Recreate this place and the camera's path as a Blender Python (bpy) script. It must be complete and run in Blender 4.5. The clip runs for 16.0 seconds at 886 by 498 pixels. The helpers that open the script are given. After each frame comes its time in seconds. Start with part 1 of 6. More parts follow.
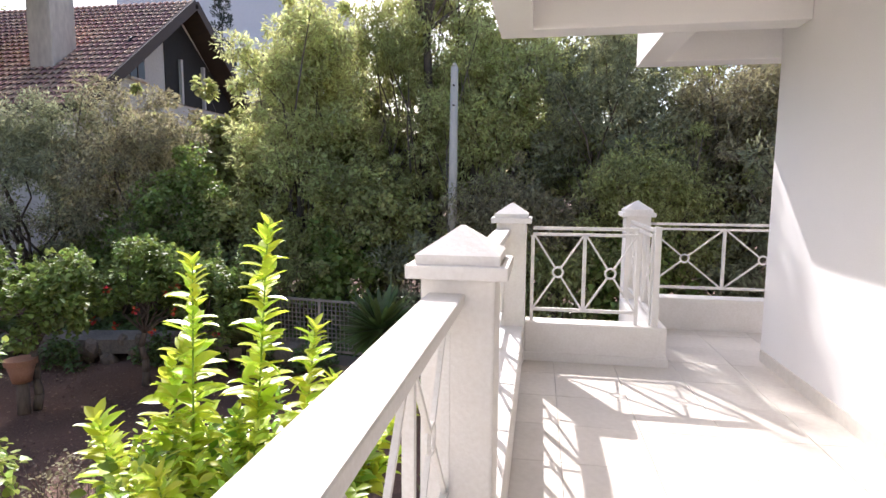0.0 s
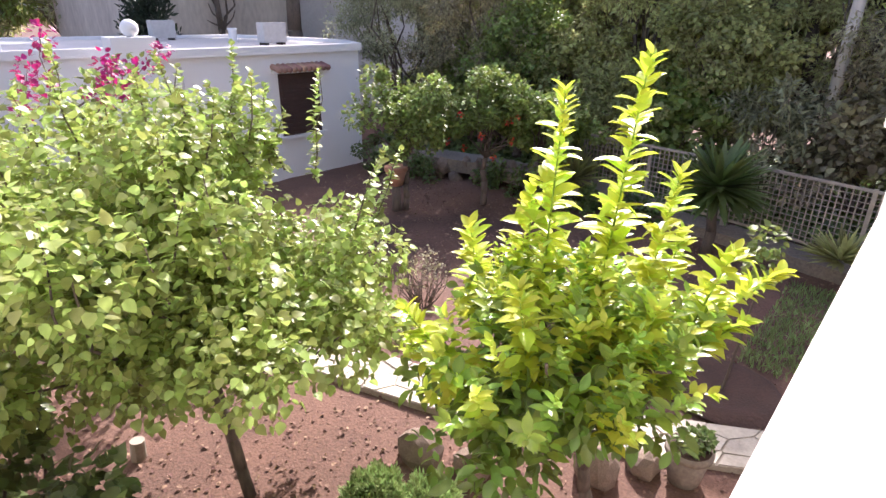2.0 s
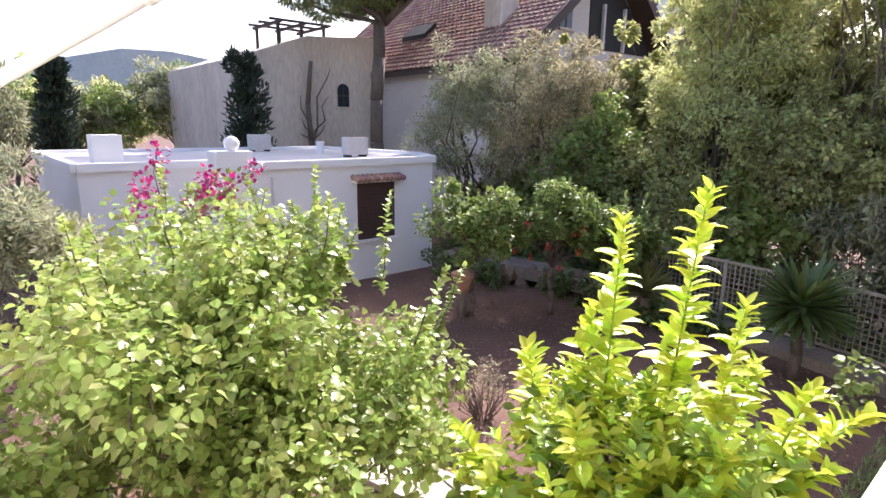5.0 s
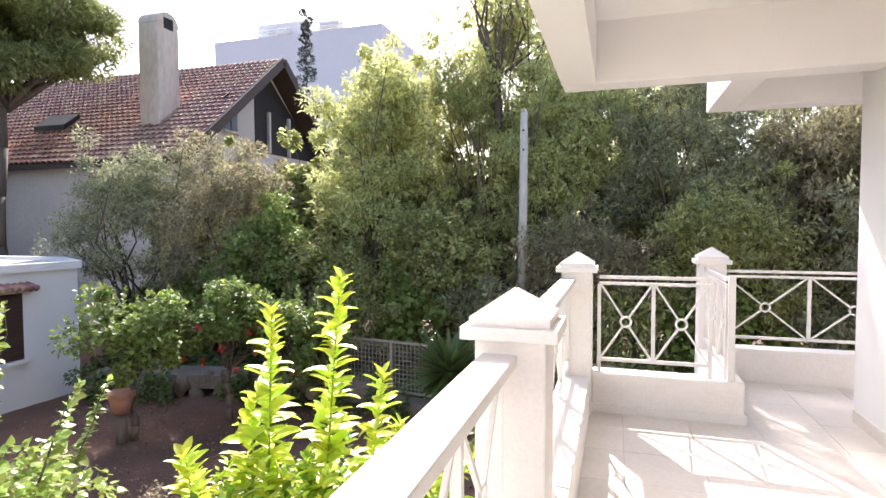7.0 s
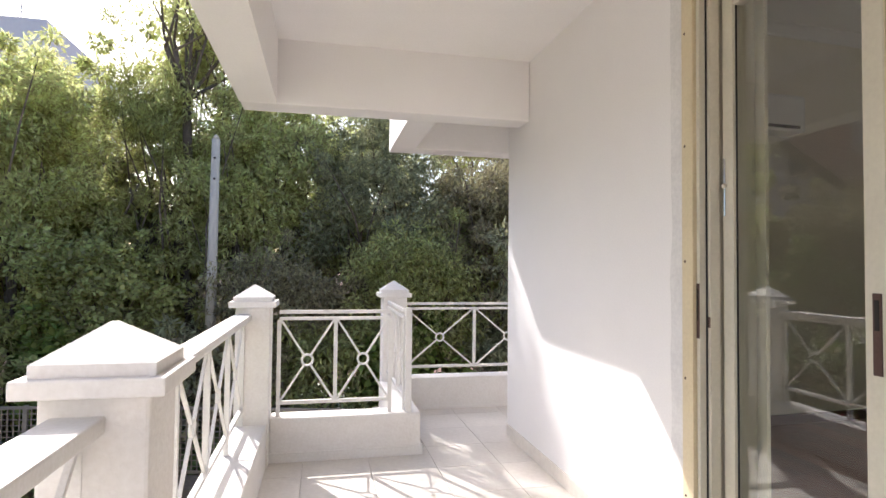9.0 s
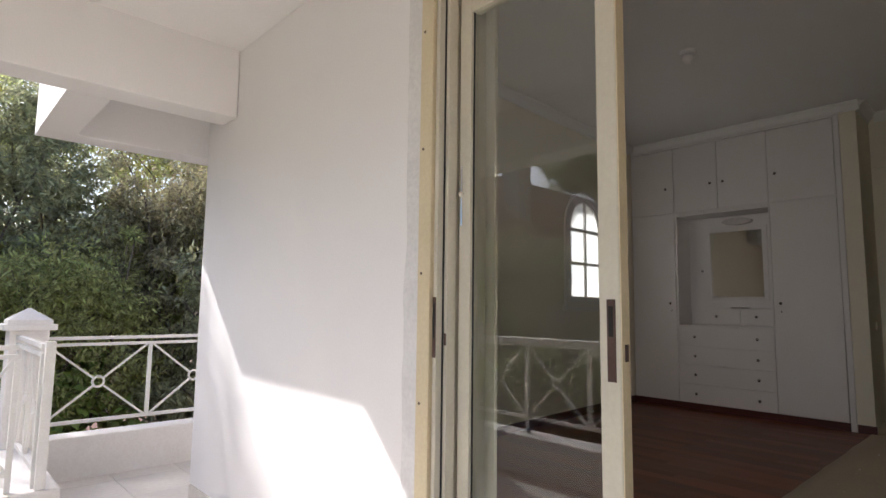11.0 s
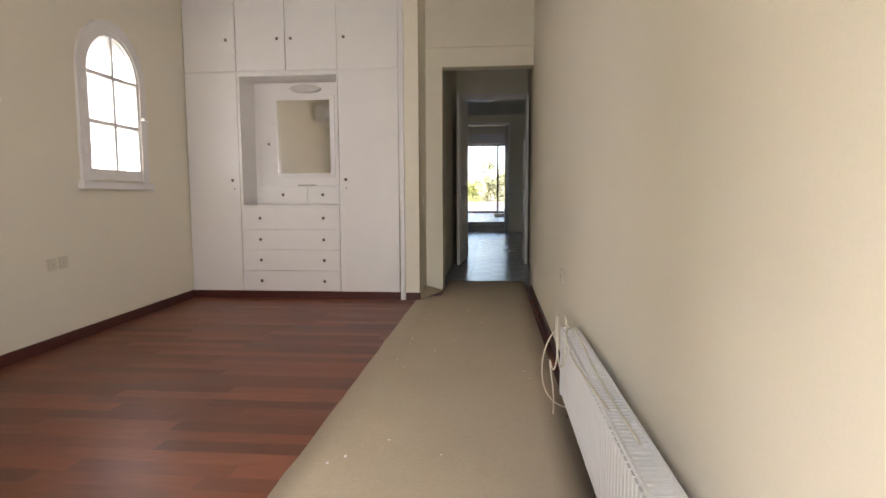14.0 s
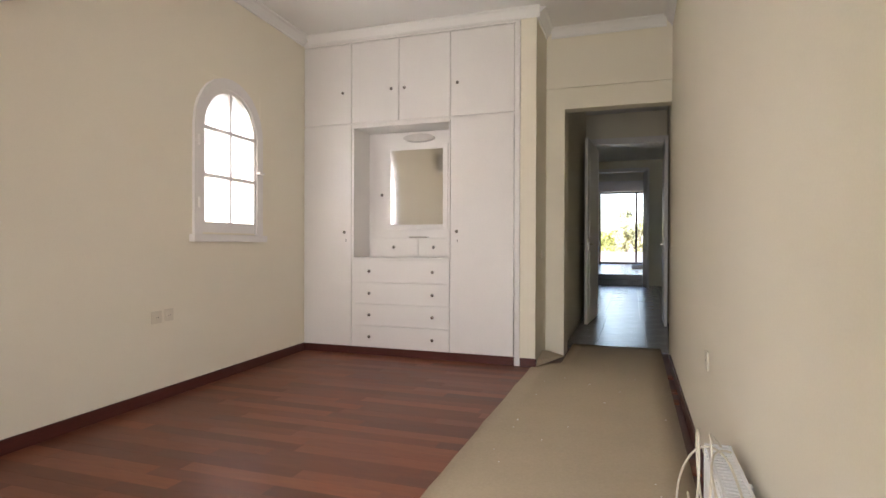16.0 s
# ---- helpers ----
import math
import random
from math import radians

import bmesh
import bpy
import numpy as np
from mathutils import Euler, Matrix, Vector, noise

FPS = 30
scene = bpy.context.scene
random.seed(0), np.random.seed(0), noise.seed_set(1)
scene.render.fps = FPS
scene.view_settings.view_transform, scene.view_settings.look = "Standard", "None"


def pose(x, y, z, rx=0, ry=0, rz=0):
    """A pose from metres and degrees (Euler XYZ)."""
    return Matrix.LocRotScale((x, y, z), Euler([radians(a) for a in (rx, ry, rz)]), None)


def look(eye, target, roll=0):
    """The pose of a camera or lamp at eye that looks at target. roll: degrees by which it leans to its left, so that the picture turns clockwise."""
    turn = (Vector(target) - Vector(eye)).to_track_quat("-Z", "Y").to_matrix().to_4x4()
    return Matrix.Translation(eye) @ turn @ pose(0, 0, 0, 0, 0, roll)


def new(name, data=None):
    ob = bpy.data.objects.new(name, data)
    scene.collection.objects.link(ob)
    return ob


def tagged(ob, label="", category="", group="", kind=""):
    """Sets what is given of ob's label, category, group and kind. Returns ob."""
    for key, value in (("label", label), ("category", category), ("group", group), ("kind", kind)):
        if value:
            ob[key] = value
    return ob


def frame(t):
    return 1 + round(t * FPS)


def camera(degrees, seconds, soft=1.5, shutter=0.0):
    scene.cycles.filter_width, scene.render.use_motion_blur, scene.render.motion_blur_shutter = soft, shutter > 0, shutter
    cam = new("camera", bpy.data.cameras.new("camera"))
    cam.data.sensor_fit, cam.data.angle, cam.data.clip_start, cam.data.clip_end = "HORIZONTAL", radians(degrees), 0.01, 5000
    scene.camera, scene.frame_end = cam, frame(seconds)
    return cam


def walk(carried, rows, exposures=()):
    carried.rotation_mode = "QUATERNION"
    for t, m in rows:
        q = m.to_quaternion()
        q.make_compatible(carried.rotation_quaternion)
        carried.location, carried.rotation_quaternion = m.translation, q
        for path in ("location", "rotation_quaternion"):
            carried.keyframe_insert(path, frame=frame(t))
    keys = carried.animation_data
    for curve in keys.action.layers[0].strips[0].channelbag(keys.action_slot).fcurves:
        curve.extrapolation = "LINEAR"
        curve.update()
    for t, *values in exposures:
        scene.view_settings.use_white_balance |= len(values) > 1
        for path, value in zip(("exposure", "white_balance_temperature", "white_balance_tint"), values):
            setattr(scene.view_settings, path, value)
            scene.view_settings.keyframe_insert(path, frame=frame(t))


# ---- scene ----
cam = camera(76.9, 16.0)
PATH = [
    (0, (1.338, 0.764, 1.14), (1.001, 2.722, 0.918), 0.4),
    (0.5, (1.23, 0.767, 1.131), (0.661, 2.66, 0.835), 0.4),
    (1, (1.131, 0.779, 1.114), (0.332, 2.551, 0.658), 0.4),
    (1.5, (1.09, 0.785, 1.107), (0.014, 2.342, 0.473), 0.2),
    (2, (1.084, 0.756, 1.096), (-0.136, 2.135, 0.327), 0.6),
    (2.5, (1.096, 0.761, 1.107), (-0.263, 1.952, 0.262), 0.6),
    (3, (1.099, 0.765, 1.122), (-0.35, 1.782, 0.202), 0.7),
    (3.2, (1.103, 0.771, 1.133), (-0.367, 1.747, 0.202), 0.8),
    (5.3, (1.167, 0.755, 1.215), (-0.259, 2.118, 0.886), -0.3),
    (5.5, (1.202, 0.747, 1.213), (-0.163, 2.183, 0.935), -0.3),
    (6, (1.287, 0.751, 1.219), (0.143, 2.385, 1.071), -0.1),
    (6.5, (1.339, 0.709, 1.221), (0.453, 2.499, 1.124), -0.1),
    (7, (1.409, 0.687, 1.216), (0.815, 2.595, 1.132), -0.1),
    (7.5, (1.476, 0.699, 1.206), (1.14, 2.67, 1.13), -0.1),
    (8, (1.55, 0.759, 1.184), (1.443, 2.755, 1.121), 0.1),
    (8.5, (1.6, 0.838, 1.155), (1.668, 2.837, 1.13), 0.2),
    (9, (1.555, 0.996, 1.155), (1.978, 2.949, 1.22), 0.6),
    (9.2, (1.537, 1.042, 1.154), (2.106, 2.957, 1.25), 0.6),
    (11.3, (1.645, 1.495, 1.067), (3.163, 2.775, 1.301), 0.6),
    (11.5, (1.656, 1.553, 1.076), (3.283, 2.689, 1.326), 0.4),
    (11.8, (1.725, 1.609, 1.089), (3.486, 2.523, 1.341), 0.2),
    (12, (1.704, 1.666, 1.066), (3.555, 2.368, 1.353), -0.0),
    (12.5, (1.817, 1.713, 1.029), (3.751, 2.135, 1.313), -0.2),
    (13, (2.066, 1.734, 0.988), (4.034, 2.065, 1.128), -0.0),
    (13.5, (2.348, 1.771, 0.976), (4.328, 2.026, 0.847), -0.1),
    (14, (2.649, 1.766, 0.984), (4.632, 1.947, 0.798), -0.2),
    (14.5, (2.89, 1.743, 1.002), (4.875, 1.909, 0.822), -0.3),
    (15, (3.048, 1.741, 1.026), (5.024, 2.009, 0.879), -0.2),
    (15.5, (3.156, 1.717, 1.031), (5.089, 2.223, 0.955), 0.1),
    (16, (3.174, 1.683, 1.031), (5.066, 2.331, 1.017), 0.2),
]
walk(cam, [(t, look(eye, target, roll)) for t, eye, target, roll in PATH],
     exposures=[(0.0, 0.84, 6150, 17), (1.0, 1.2, 6250, 19), (2.0, 1.26, 6300, 24), (3.0, 1.4, 6300, 25), (5.5, 1.24, 6200, 22), (7.0, 1.38, 6300, 17), (8.3, 1.0, 6200, 15), (9.2, 0.95, 6150, 15), (11.3, 0.84, 6050, 15),
                (12.0, 1.1, 5900, 15), (12.6, 1.7, 6050, 15), (13.2, 2.32, 6200, 16), (14.0, 2.96, 6250, 16), (14.6, 3.1, 6250, 16), (16.0, 3.22, 6250, 16)])

# ---- light ----
SUN_WAY = Vector((0.345, -0.654, -0.626))
world = bpy.data.worlds.new("sky")
scene.world = world
world.use_nodes = True
wn = world.node_tree
sky = wn.nodes.new("ShaderNodeTexSky")
sky.sky_type, sky.sun_disc = "NISHITA", False
sky.sun_elevation, sky.sun_rotation = radians(40.7), radians(-26.6)
sky.air_density, sky.dust_density, sky.ozone_density = 1.0, 3.0, 1.0
wn.links.new(sky.outputs[0], wn.nodes["Background"].inputs[0])
wn.nodes["Background"].inputs[1].default_value = 0.15
sun = new("sun", bpy.data.lights.new("sun", "SUN"))
sun.data.energy, sun.data.angle, sun.data.color = 4.2, radians(0.6), (1.0, 0.95, 0.87)
# fill lamp added inside the doorway to brighten the bedroom beyond the sky's light
door_lamp = new("doorway_fill", bpy.data.lights.new("doorway_fill", "AREA"))
door_lamp.data.shape, door_lamp.data.size, door_lamp.data.size_y = "RECTANGLE", 0.9, 1.9
door_lamp.data.spread = radians(115)
door_lamp.data.energy, door_lamp.data.color = 2.6, (1.0, 0.97, 0.93)
door_lamp.matrix_world = look((3.235, 2.28, 1.12), (6.0, 2.9, 0.95))
sun.matrix_world = look((0, 0, 20), Vector((0, 0, 20)) + SUN_WAY)


# ---- materials ----
def socket(nt, kind, **values):
    node = nt.nodes.new(kind)
    for key, value in values.items():
        node.inputs[key.replace("_", " ")].default_value = value
    return node


def material(name, a, b=None, rough=0.6, metal=0.0, scale=6.0, fine=60.0, bump=0.15, depth=0.004, island=0.0,
             per_object=0.0, stretch=(1, 1, 1), blotch=0.5, spec=0.5, translucent=0.0, coat=0.0):
    """Two-scale mottled surface between the colours a and b, with fine relief."""
    b = b or tuple(c * 0.86 for c in a)
    m = bpy.data.materials.new(name)
    m.use_nodes = True
    nt = m.node_tree
    bsdf = nt.nodes["Principled BSDF"]
    bsdf.inputs["Metallic"].default_value = metal
    bsdf.inputs["Specular IOR Level"].default_value = spec
    bsdf.inputs["Coat Weight"].default_value = coat
    coord = nt.nodes.new("ShaderNodeTexCoord")
    mapping = socket(nt, "ShaderNodeMapping", Scale=stretch)
    nt.links.new(coord.outputs["Object"], mapping.inputs[0])
    big = socket(nt, "ShaderNodeTexNoise", Scale=scale, Detail=4.0)
    small = socket(nt, "ShaderNodeTexNoise", Scale=fine, Detail=3.0)
    for n in (big, small):
        nt.links.new(mapping.outputs[0], n.inputs["Vector"])
    mix = nt.nodes.new("ShaderNodeMath")
    mix.operation = "MULTIPLY_ADD"
    mix.inputs[1].default_value = blotch
    half = nt.nodes.new("ShaderNodeMath")
    half.operation = "MULTIPLY"
    half.inputs[1].default_value = 1 - blotch
    nt.links.new(small.outputs["Fac"], half.inputs[0])
    nt.links.new(big.outputs["Fac"], mix.inputs[0])
    nt.links.new(half.outputs[0], mix.inputs[2])
    ramp = nt.nodes.new("ShaderNodeValToRGB")
    ramp.color_ramp.elements[0].position, ramp.color_ramp.elements[1].position = 0.32, 0.68
    ramp.color_ramp.elements[0].color, ramp.color_ramp.elements[1].color = (*b, 1), (*a, 1)
    nt.links.new(mix.outputs[0], ramp.inputs[0])
    colour = ramp.outputs[0]
    for amount, source in ((island, "Random Per Island"), (per_object, "Random")):
        if amount:
            node = nt.nodes.new("ShaderNodeNewGeometry" if source == "Random Per Island" else "ShaderNodeObjectInfo")
            span = socket(nt, "ShaderNodeMapRange", To_Min=1 - amount, To_Max=1 + amount)
            nt.links.new(node.outputs[source], span.inputs["Value"])
            hsv = nt.nodes.new("ShaderNodeHueSaturation")
            nt.links.new(span.outputs[0], hsv.inputs["Value"])
            nt.links.new(colour, hsv.inputs["Color"])
            if source == "Random Per Island":
                hue = socket(nt, "ShaderNodeMapRange", To_Min=0.5 - 0.03, To_Max=0.5 + 0.02)
                nt.links.new(node.outputs[source], hue.inputs["Value"])
                nt.links.new(hue.outputs[0], hsv.inputs["Hue"])
            colour = hsv.outputs[0]
    nt.links.new(colour, bsdf.inputs["Base Color"])
    rr = socket(nt, "ShaderNodeMapRange", To_Min=max(rough - 0.1, 0.02), To_Max=min(rough + 0.1, 1))
    nt.links.new(big.outputs["Fac"], rr.inputs["Value"])
    nt.links.new(rr.outputs[0], bsdf.inputs["Roughness"])
    if bump:
        bn = socket(nt, "ShaderNodeBump", Strength=bump, Distance=depth)
        nt.links.new(mix.outputs[0], bn.inputs["Height"])
        nt.links.new(bn.outputs[0], bsdf.inputs["Normal"])
    if translucent:
        tr = nt.nodes.new("ShaderNodeBsdfTranslucent")
        blend = socket(nt, "ShaderNodeMixShader", Fac=translucent)
        bright = nt.nodes.new("ShaderNodeHueSaturation")
        bright.inputs["Value"].default_value = 1.7
        nt.links.new(colour, bright.inputs["Color"])
        nt.links.new(bright.outputs[0], tr.inputs["Color"])
        nt.links.new(bsdf.outputs[0], blend.inputs[1])
        nt.links.new(tr.outputs[0], blend.inputs[2])
        nt.links.new(blend.outputs[0], nt.nodes["Material Output"].inputs["Surface"])
    return m


def glass_material(name, tint=(1, 1, 1), rough=0.0):
    m = bpy.data.materials.new(name)
    m.use_nodes = True
    nt = m.node_tree
    for n in list(nt.nodes):
        if n.type == "BSDF_PRINCIPLED":
            nt.nodes.remove(n)
    clear = nt.nodes.new("ShaderNodeBsdfTransparent")
    clear.inputs[0].default_value = (*tint, 1)
    gloss = nt.nodes.new("ShaderNodeBsdfGlossy")
    gloss.inputs["Roughness"].default_value = rough
    weight = nt.nodes.new("ShaderNodeLayerWeight")
    weight.inputs[0].default_value = 0.5
    power = nt.nodes.new("ShaderNodeMath")
    power.operation = "POWER"
    power.inputs[1].default_value = 4.0
    nt.links.new(weight.outputs["Facing"], power.inputs[0])
    twice = nt.nodes.new("ShaderNodeMath")
    twice.operation, twice.use_clamp = "MULTIPLY_ADD", True
    twice.inputs[1].default_value, twice.inputs[2].default_value = 0.8, 0.085
    nt.links.new(power.outputs[0], twice.inputs[0])
    mix = nt.nodes.new("ShaderNodeMixShader")
    nt.links.new(twice.outputs[0], mix.inputs[0])
    nt.links.new(clear.outputs[0], mix.inputs[1])
    nt.links.new(gloss.outputs[0], mix.inputs[2])
    nt.links.new(mix.outputs[0], nt.nodes["Material Output"].inputs["Surface"])
    return m


M_STUCCO = material("white_stucco", (0.86, 0.835, 0.81), (0.79, 0.765, 0.74), 0.85, scale=1.6, fine=140, bump=0.3, depth=0.003)
M_PLASTER = material("rough_patch_plaster", (0.78, 0.76, 0.73), (0.64, 0.62, 0.60), 0.9, scale=7, fine=60, bump=0.7, depth=0.006)
M_TRIM_WHITE = material("white_paint_masonry", (0.84, 0.81, 0.77), (0.74, 0.70, 0.65), 0.7, scale=5, fine=70, bump=0.5, depth=0.006)
M_METAL_WHITE = material("white_painted_metal", (0.82, 0.80, 0.77), (0.70, 0.67, 0.62), 0.45, scale=9, fine=120, bump=0.1, depth=0.001)
M_TILE = material("cream_marble_tile", (0.74, 0.69, 0.62), (0.62, 0.57, 0.50), 0.42, scale=3.0, fine=30, bump=0.05, per_object=0.06)
M_GROUT = material("grout", (0.56, 0.52, 0.46), rough=0.9, fine=150)
M_WALL_CREAM = material("cream_wall_paint", (0.80, 0.74, 0.60), (0.76, 0.70, 0.56), 0.75, scale=1.2, fine=160, bump=0.1, depth=0.0015)
M_CEIL = material("white_ceiling_paint", (0.80, 0.78, 0.74), (0.77, 0.75, 0.71), 0.85, scale=1.0, fine=150, bump=0.08)
M_LACQUER = material("white_lacquered_wood", (0.78, 0.745, 0.705), (0.74, 0.705, 0.665), 0.35, scale=2, fine=80, bump=0.04, depth=0.001)
M_PLANK = material("merbau_plank", (0.215, 0.075, 0.036), (0.15, 0.048, 0.025), 0.38, scale=1.2, fine=8, stretch=(4, 0.7, 4), bump=0.0, per_object=0.34, spec=0.28)
M_SKIRT = material("merbau_skirting", (0.105, 0.028, 0.020), (0.06, 0.017, 0.013), 0.35, scale=3, fine=30, stretch=(1, 1, 9), bump=0.04)
M_PAPER = material("brown_floor_paper", (0.50, 0.41, 0.285), (0.43, 0.35, 0.24), 0.8, scale=2.2, fine=70, bump=0.12, depth=0.003)
M_MARBLE = material("grey_marble_floor", (0.30, 0.30, 0.31), (0.21, 0.21, 0.22), 0.24, scale=3.5, fine=25, bump=0.02, per_object=0.05)
M_ALU = material("cream_aluminium_frame", (0.70, 0.60, 0.40), (0.62, 0.52, 0.33), 0.45, scale=5, fine=80, bump=0.06, depth=0.001)
M_ALU_PALE = material("pale_aluminium_stile", (0.64, 0.60, 0.48), (0.57, 0.53, 0.42), 0.4, scale=5, fine=80, bump=0.05, depth=0.001)
M_RUBBER = material("black_rubber_seal", (0.02, 0.02, 0.02), rough=0.7, fine=100)
M_HANDLE = material("brown_lock_plate", (0.10, 0.055, 0.04), (0.06, 0.03, 0.025), 0.4, scale=10, fine=100)
M_CHROME = material("polished_chrome", (0.75, 0.75, 0.76), (0.65, 0.65, 0.66), 0.15, metal=1.0, scale=10, fine=100, bump=0.0)
M_KNOB = material("dark_chrome", (0.38, 0.37, 0.36), (0.30, 0.29, 0.28), 0.2, metal=1.0, bump=0.0)
# near-black on solid pieces, in place of the shade inside holes and slots
M_DARK = material("dark_hole", (0.02, 0.018, 0.015), rough=0.8)
M_PLASTIC = material("ivory_plastic", (0.66, 0.60, 0.47), (0.62, 0.56, 0.43), 0.4, scale=8, fine=100, bump=0.02)
M_RADIATOR = material("white_radiator_enamel", (0.80, 0.79, 0.76), (0.76, 0.75, 0.72), 0.35, scale=6, fine=90, bump=0.03)
M_MIRROR = material("mirror_silver", (0.90, 0.90, 0.88), (0.89, 0.89, 0.87), 0.02, metal=1.0, bump=0.0)
M_GLASS = glass_material("clear_glass", (0.93, 0.95, 0.93))
M_FROST = material("frosted_pane", (0.86, 0.87, 0.88), (0.82, 0.83, 0.84), 0.5, scale=30, fine=200, bump=0.2, translucent=0.5)
M_SOIL = material("red_garden_soil", (0.205, 0.112, 0.078), (0.09, 0.05, 0.036), 0.95, scale=1.1, fine=45, bump=0.7, depth=0.025)
# darker tone than M_SOIL, for the dug hollow and the pot
M_SOIL_DARK = material("dark_dug_soil", (0.105, 0.058, 0.043), (0.055, 0.032, 0.025), 0.95, scale=4, fine=50, bump=0.8, depth=0.02)
M_MULCH = material("soil_crumbs", (0.30, 0.19, 0.135), (0.13, 0.075, 0.05), 0.95, scale=8, fine=60, island=0.4)
M_FLAG = material("pale_flagstone", (0.58, 0.53, 0.44), (0.42, 0.37, 0.30), 0.85, scale=4, fine=40, bump=0.5, depth=0.01, per_object=0.18)
M_MORTAR = material("pale_path_mortar", (0.40, 0.35, 0.28), (0.27, 0.23, 0.18), 0.9, scale=5, fine=50, bump=0.4, depth=0.006)
M_ROCK = material("field_stone", (0.28, 0.21, 0.155), (0.15, 0.11, 0.08), 0.9, scale=4, fine=30, bump=0.7, depth=0.02, per_object=0.2)
M_CONC = material("garden_concrete", (0.34, 0.28, 0.22), (0.16, 0.13, 0.105), 0.9, scale=1.5, fine=30, bump=0.5, depth=0.01)
M_STUCCO_TAN = material("weathered_tan_render", (0.72, 0.64, 0.54), (0.48, 0.41, 0.34), 0.9, scale=0.8, fine=9, stretch=(1, 1, 0.35), bump=0.4, depth=0.01)
M_STUCCO_GREY = material("weathered_grey_render", (0.63, 0.59, 0.55), (0.50, 0.465, 0.43), 0.9, scale=0.6, fine=14, bump=0.3, depth=0.01)
M_ROOF = material("terracotta_roof_tile", (0.47, 0.28, 0.205), (0.33, 0.19, 0.14), 0.85, scale=1.4, fine=20, bump=0.4, depth=0.01, island=0.22)
M_TERRA = material("terracotta_pot_clay", (0.42, 0.22, 0.14), (0.32, 0.15, 0.09), 0.85, scale=5, fine=50, bump=0.2)
M_TILE_PALE = material("pale_clay_tile", (0.46, 0.39, 0.32), (0.30, 0.25, 0.20), 0.85, scale=8, fine=60, bump=0.3, per_object=0.2)
M_DARKWOOD = material("dark_brown_wood", (0.075, 0.05, 0.04), (0.04, 0.028, 0.022), 0.7, scale=3, fine=30, stretch=(1, 1, 6), bump=0.2)
M_SHUTTER = material("brown_shutter_slat", (0.085, 0.045, 0.035), (0.055, 0.03, 0.024), 0.6, scale=8, fine=60, bump=0.1)
M_APT = material("white_apartment_render", (0.86, 0.86, 0.85), (0.80, 0.80, 0.80), 0.9, scale=0.2, fine=4, bump=0.05)
M_WINDOW_DARK = material("dark_window_glass", (0.03, 0.035, 0.045), (0.02, 0.025, 0.03), 0.15, scale=1, fine=10, bump=0)
M_BARK = material("grey_brown_bark", (0.19, 0.145, 0.11), (0.09, 0.07, 0.055), 0.95, scale=6, fine=40, stretch=(1, 1, 0.25), bump=1.0, depth=0.02)
M_POLE = material("weathered_pole_concrete", (0.62, 0.56, 0.47), (0.48, 0.43, 0.36), 0.9, scale=2, fine=30, stretch=(1, 1, 0.2), bump=0.3)
M_LATTICE = material("weathered_lattice_strip", (0.42, 0.37, 0.30), (0.30, 0.25, 0.20), 0.85, scale=3, fine=30, bump=0.2)
M_LEMON = material("young_lemon_leaf", (0.52, 0.6, 0.07), (0.38, 0.48, 0.045), 0.34, scale=3, fine=20, bump=0.1, island=0.2, translucent=0.34)
M_LEMON_MID = material("summer_lemon_leaf", (0.28, 0.41, 0.055), (0.18, 0.29, 0.038), 0.34, scale=3, fine=20, bump=0.1, island=0.25, translucent=0.3)
M_LEMON_OLD = material("mature_lemon_leaf", (0.18, 0.28, 0.048), (0.1, 0.17, 0.03), 0.34, scale=3, fine=20, bump=0.1, island=0.3, translucent=0.26)
M_MULB = material("mulberry_leaf", (0.33, 0.41, 0.11), (0.2, 0.27, 0.06), 0.4, scale=3, fine=20, bump=0.1, island=0.38, translucent=0.32)
M_CITRUS = material("citrus_leaf", (0.24, 0.31, 0.075), (0.13, 0.185, 0.045), 0.52, scale=3, fine=20, bump=0.1, island=0.4, translucent=0.28)
M_OLIVE = material("olive_grey_leaf", (0.35, 0.36, 0.21), (0.21, 0.22, 0.13), 0.62, scale=2, fine=20, bump=0.1, island=0.4, translucent=0.36)
M_PINE = material("pine_needle", (0.3, 0.33, 0.125), (0.18, 0.21, 0.08), 0.6, scale=2, fine=20, bump=0.1, island=0.35, translucent=0.36)
M_EUCA = material("light_green_foliage", (0.54, 0.55, 0.26), (0.37, 0.39, 0.17), 0.6, scale=2, fine=20, bump=0.1, island=0.4, translucent=0.45)
M_DARKLEAF = material("dark_green_foliage", (0.41, 0.42, 0.17), (0.25, 0.27, 0.1), 0.6, scale=2, fine=20, bump=0.1, island=0.45, translucent=0.42)
M_BROWNLEAF = material("dry_brownish_foliage", (0.35, 0.315, 0.185), (0.22, 0.2, 0.115), 0.65, scale=2, fine=20, bump=0.1, island=0.4, translucent=0.32)
M_CYPRESS = material("cypress_foliage", (0.035, 0.055, 0.03), (0.02, 0.032, 0.018), 0.6, scale=3, fine=20, bump=0.1, island=0.35, translucent=0.1)
M_IVY = material("dark_ivy_leaf", (0.15, 0.21, 0.06), (0.08, 0.125, 0.04), 0.42, scale=3, fine=20, bump=0.1, island=0.4, translucent=0.22)
M_ROSEMARY = material("rosemary_sprig", (0.27, 0.37, 0.13), (0.17, 0.25, 0.08), 0.6, scale=3, fine=30, island=0.35, translucent=0.2)
M_BOUG = material("bougainvillea_bract", (0.36, 0.016, 0.12), (0.25, 0.01, 0.08), 0.5, scale=5, fine=30, island=0.25, translucent=0.35)
M_REDFLOWER = material("orange_red_flower", (0.55, 0.07, 0.03), (0.40, 0.04, 0.02), 0.5, island=0.25, translucent=0.3)
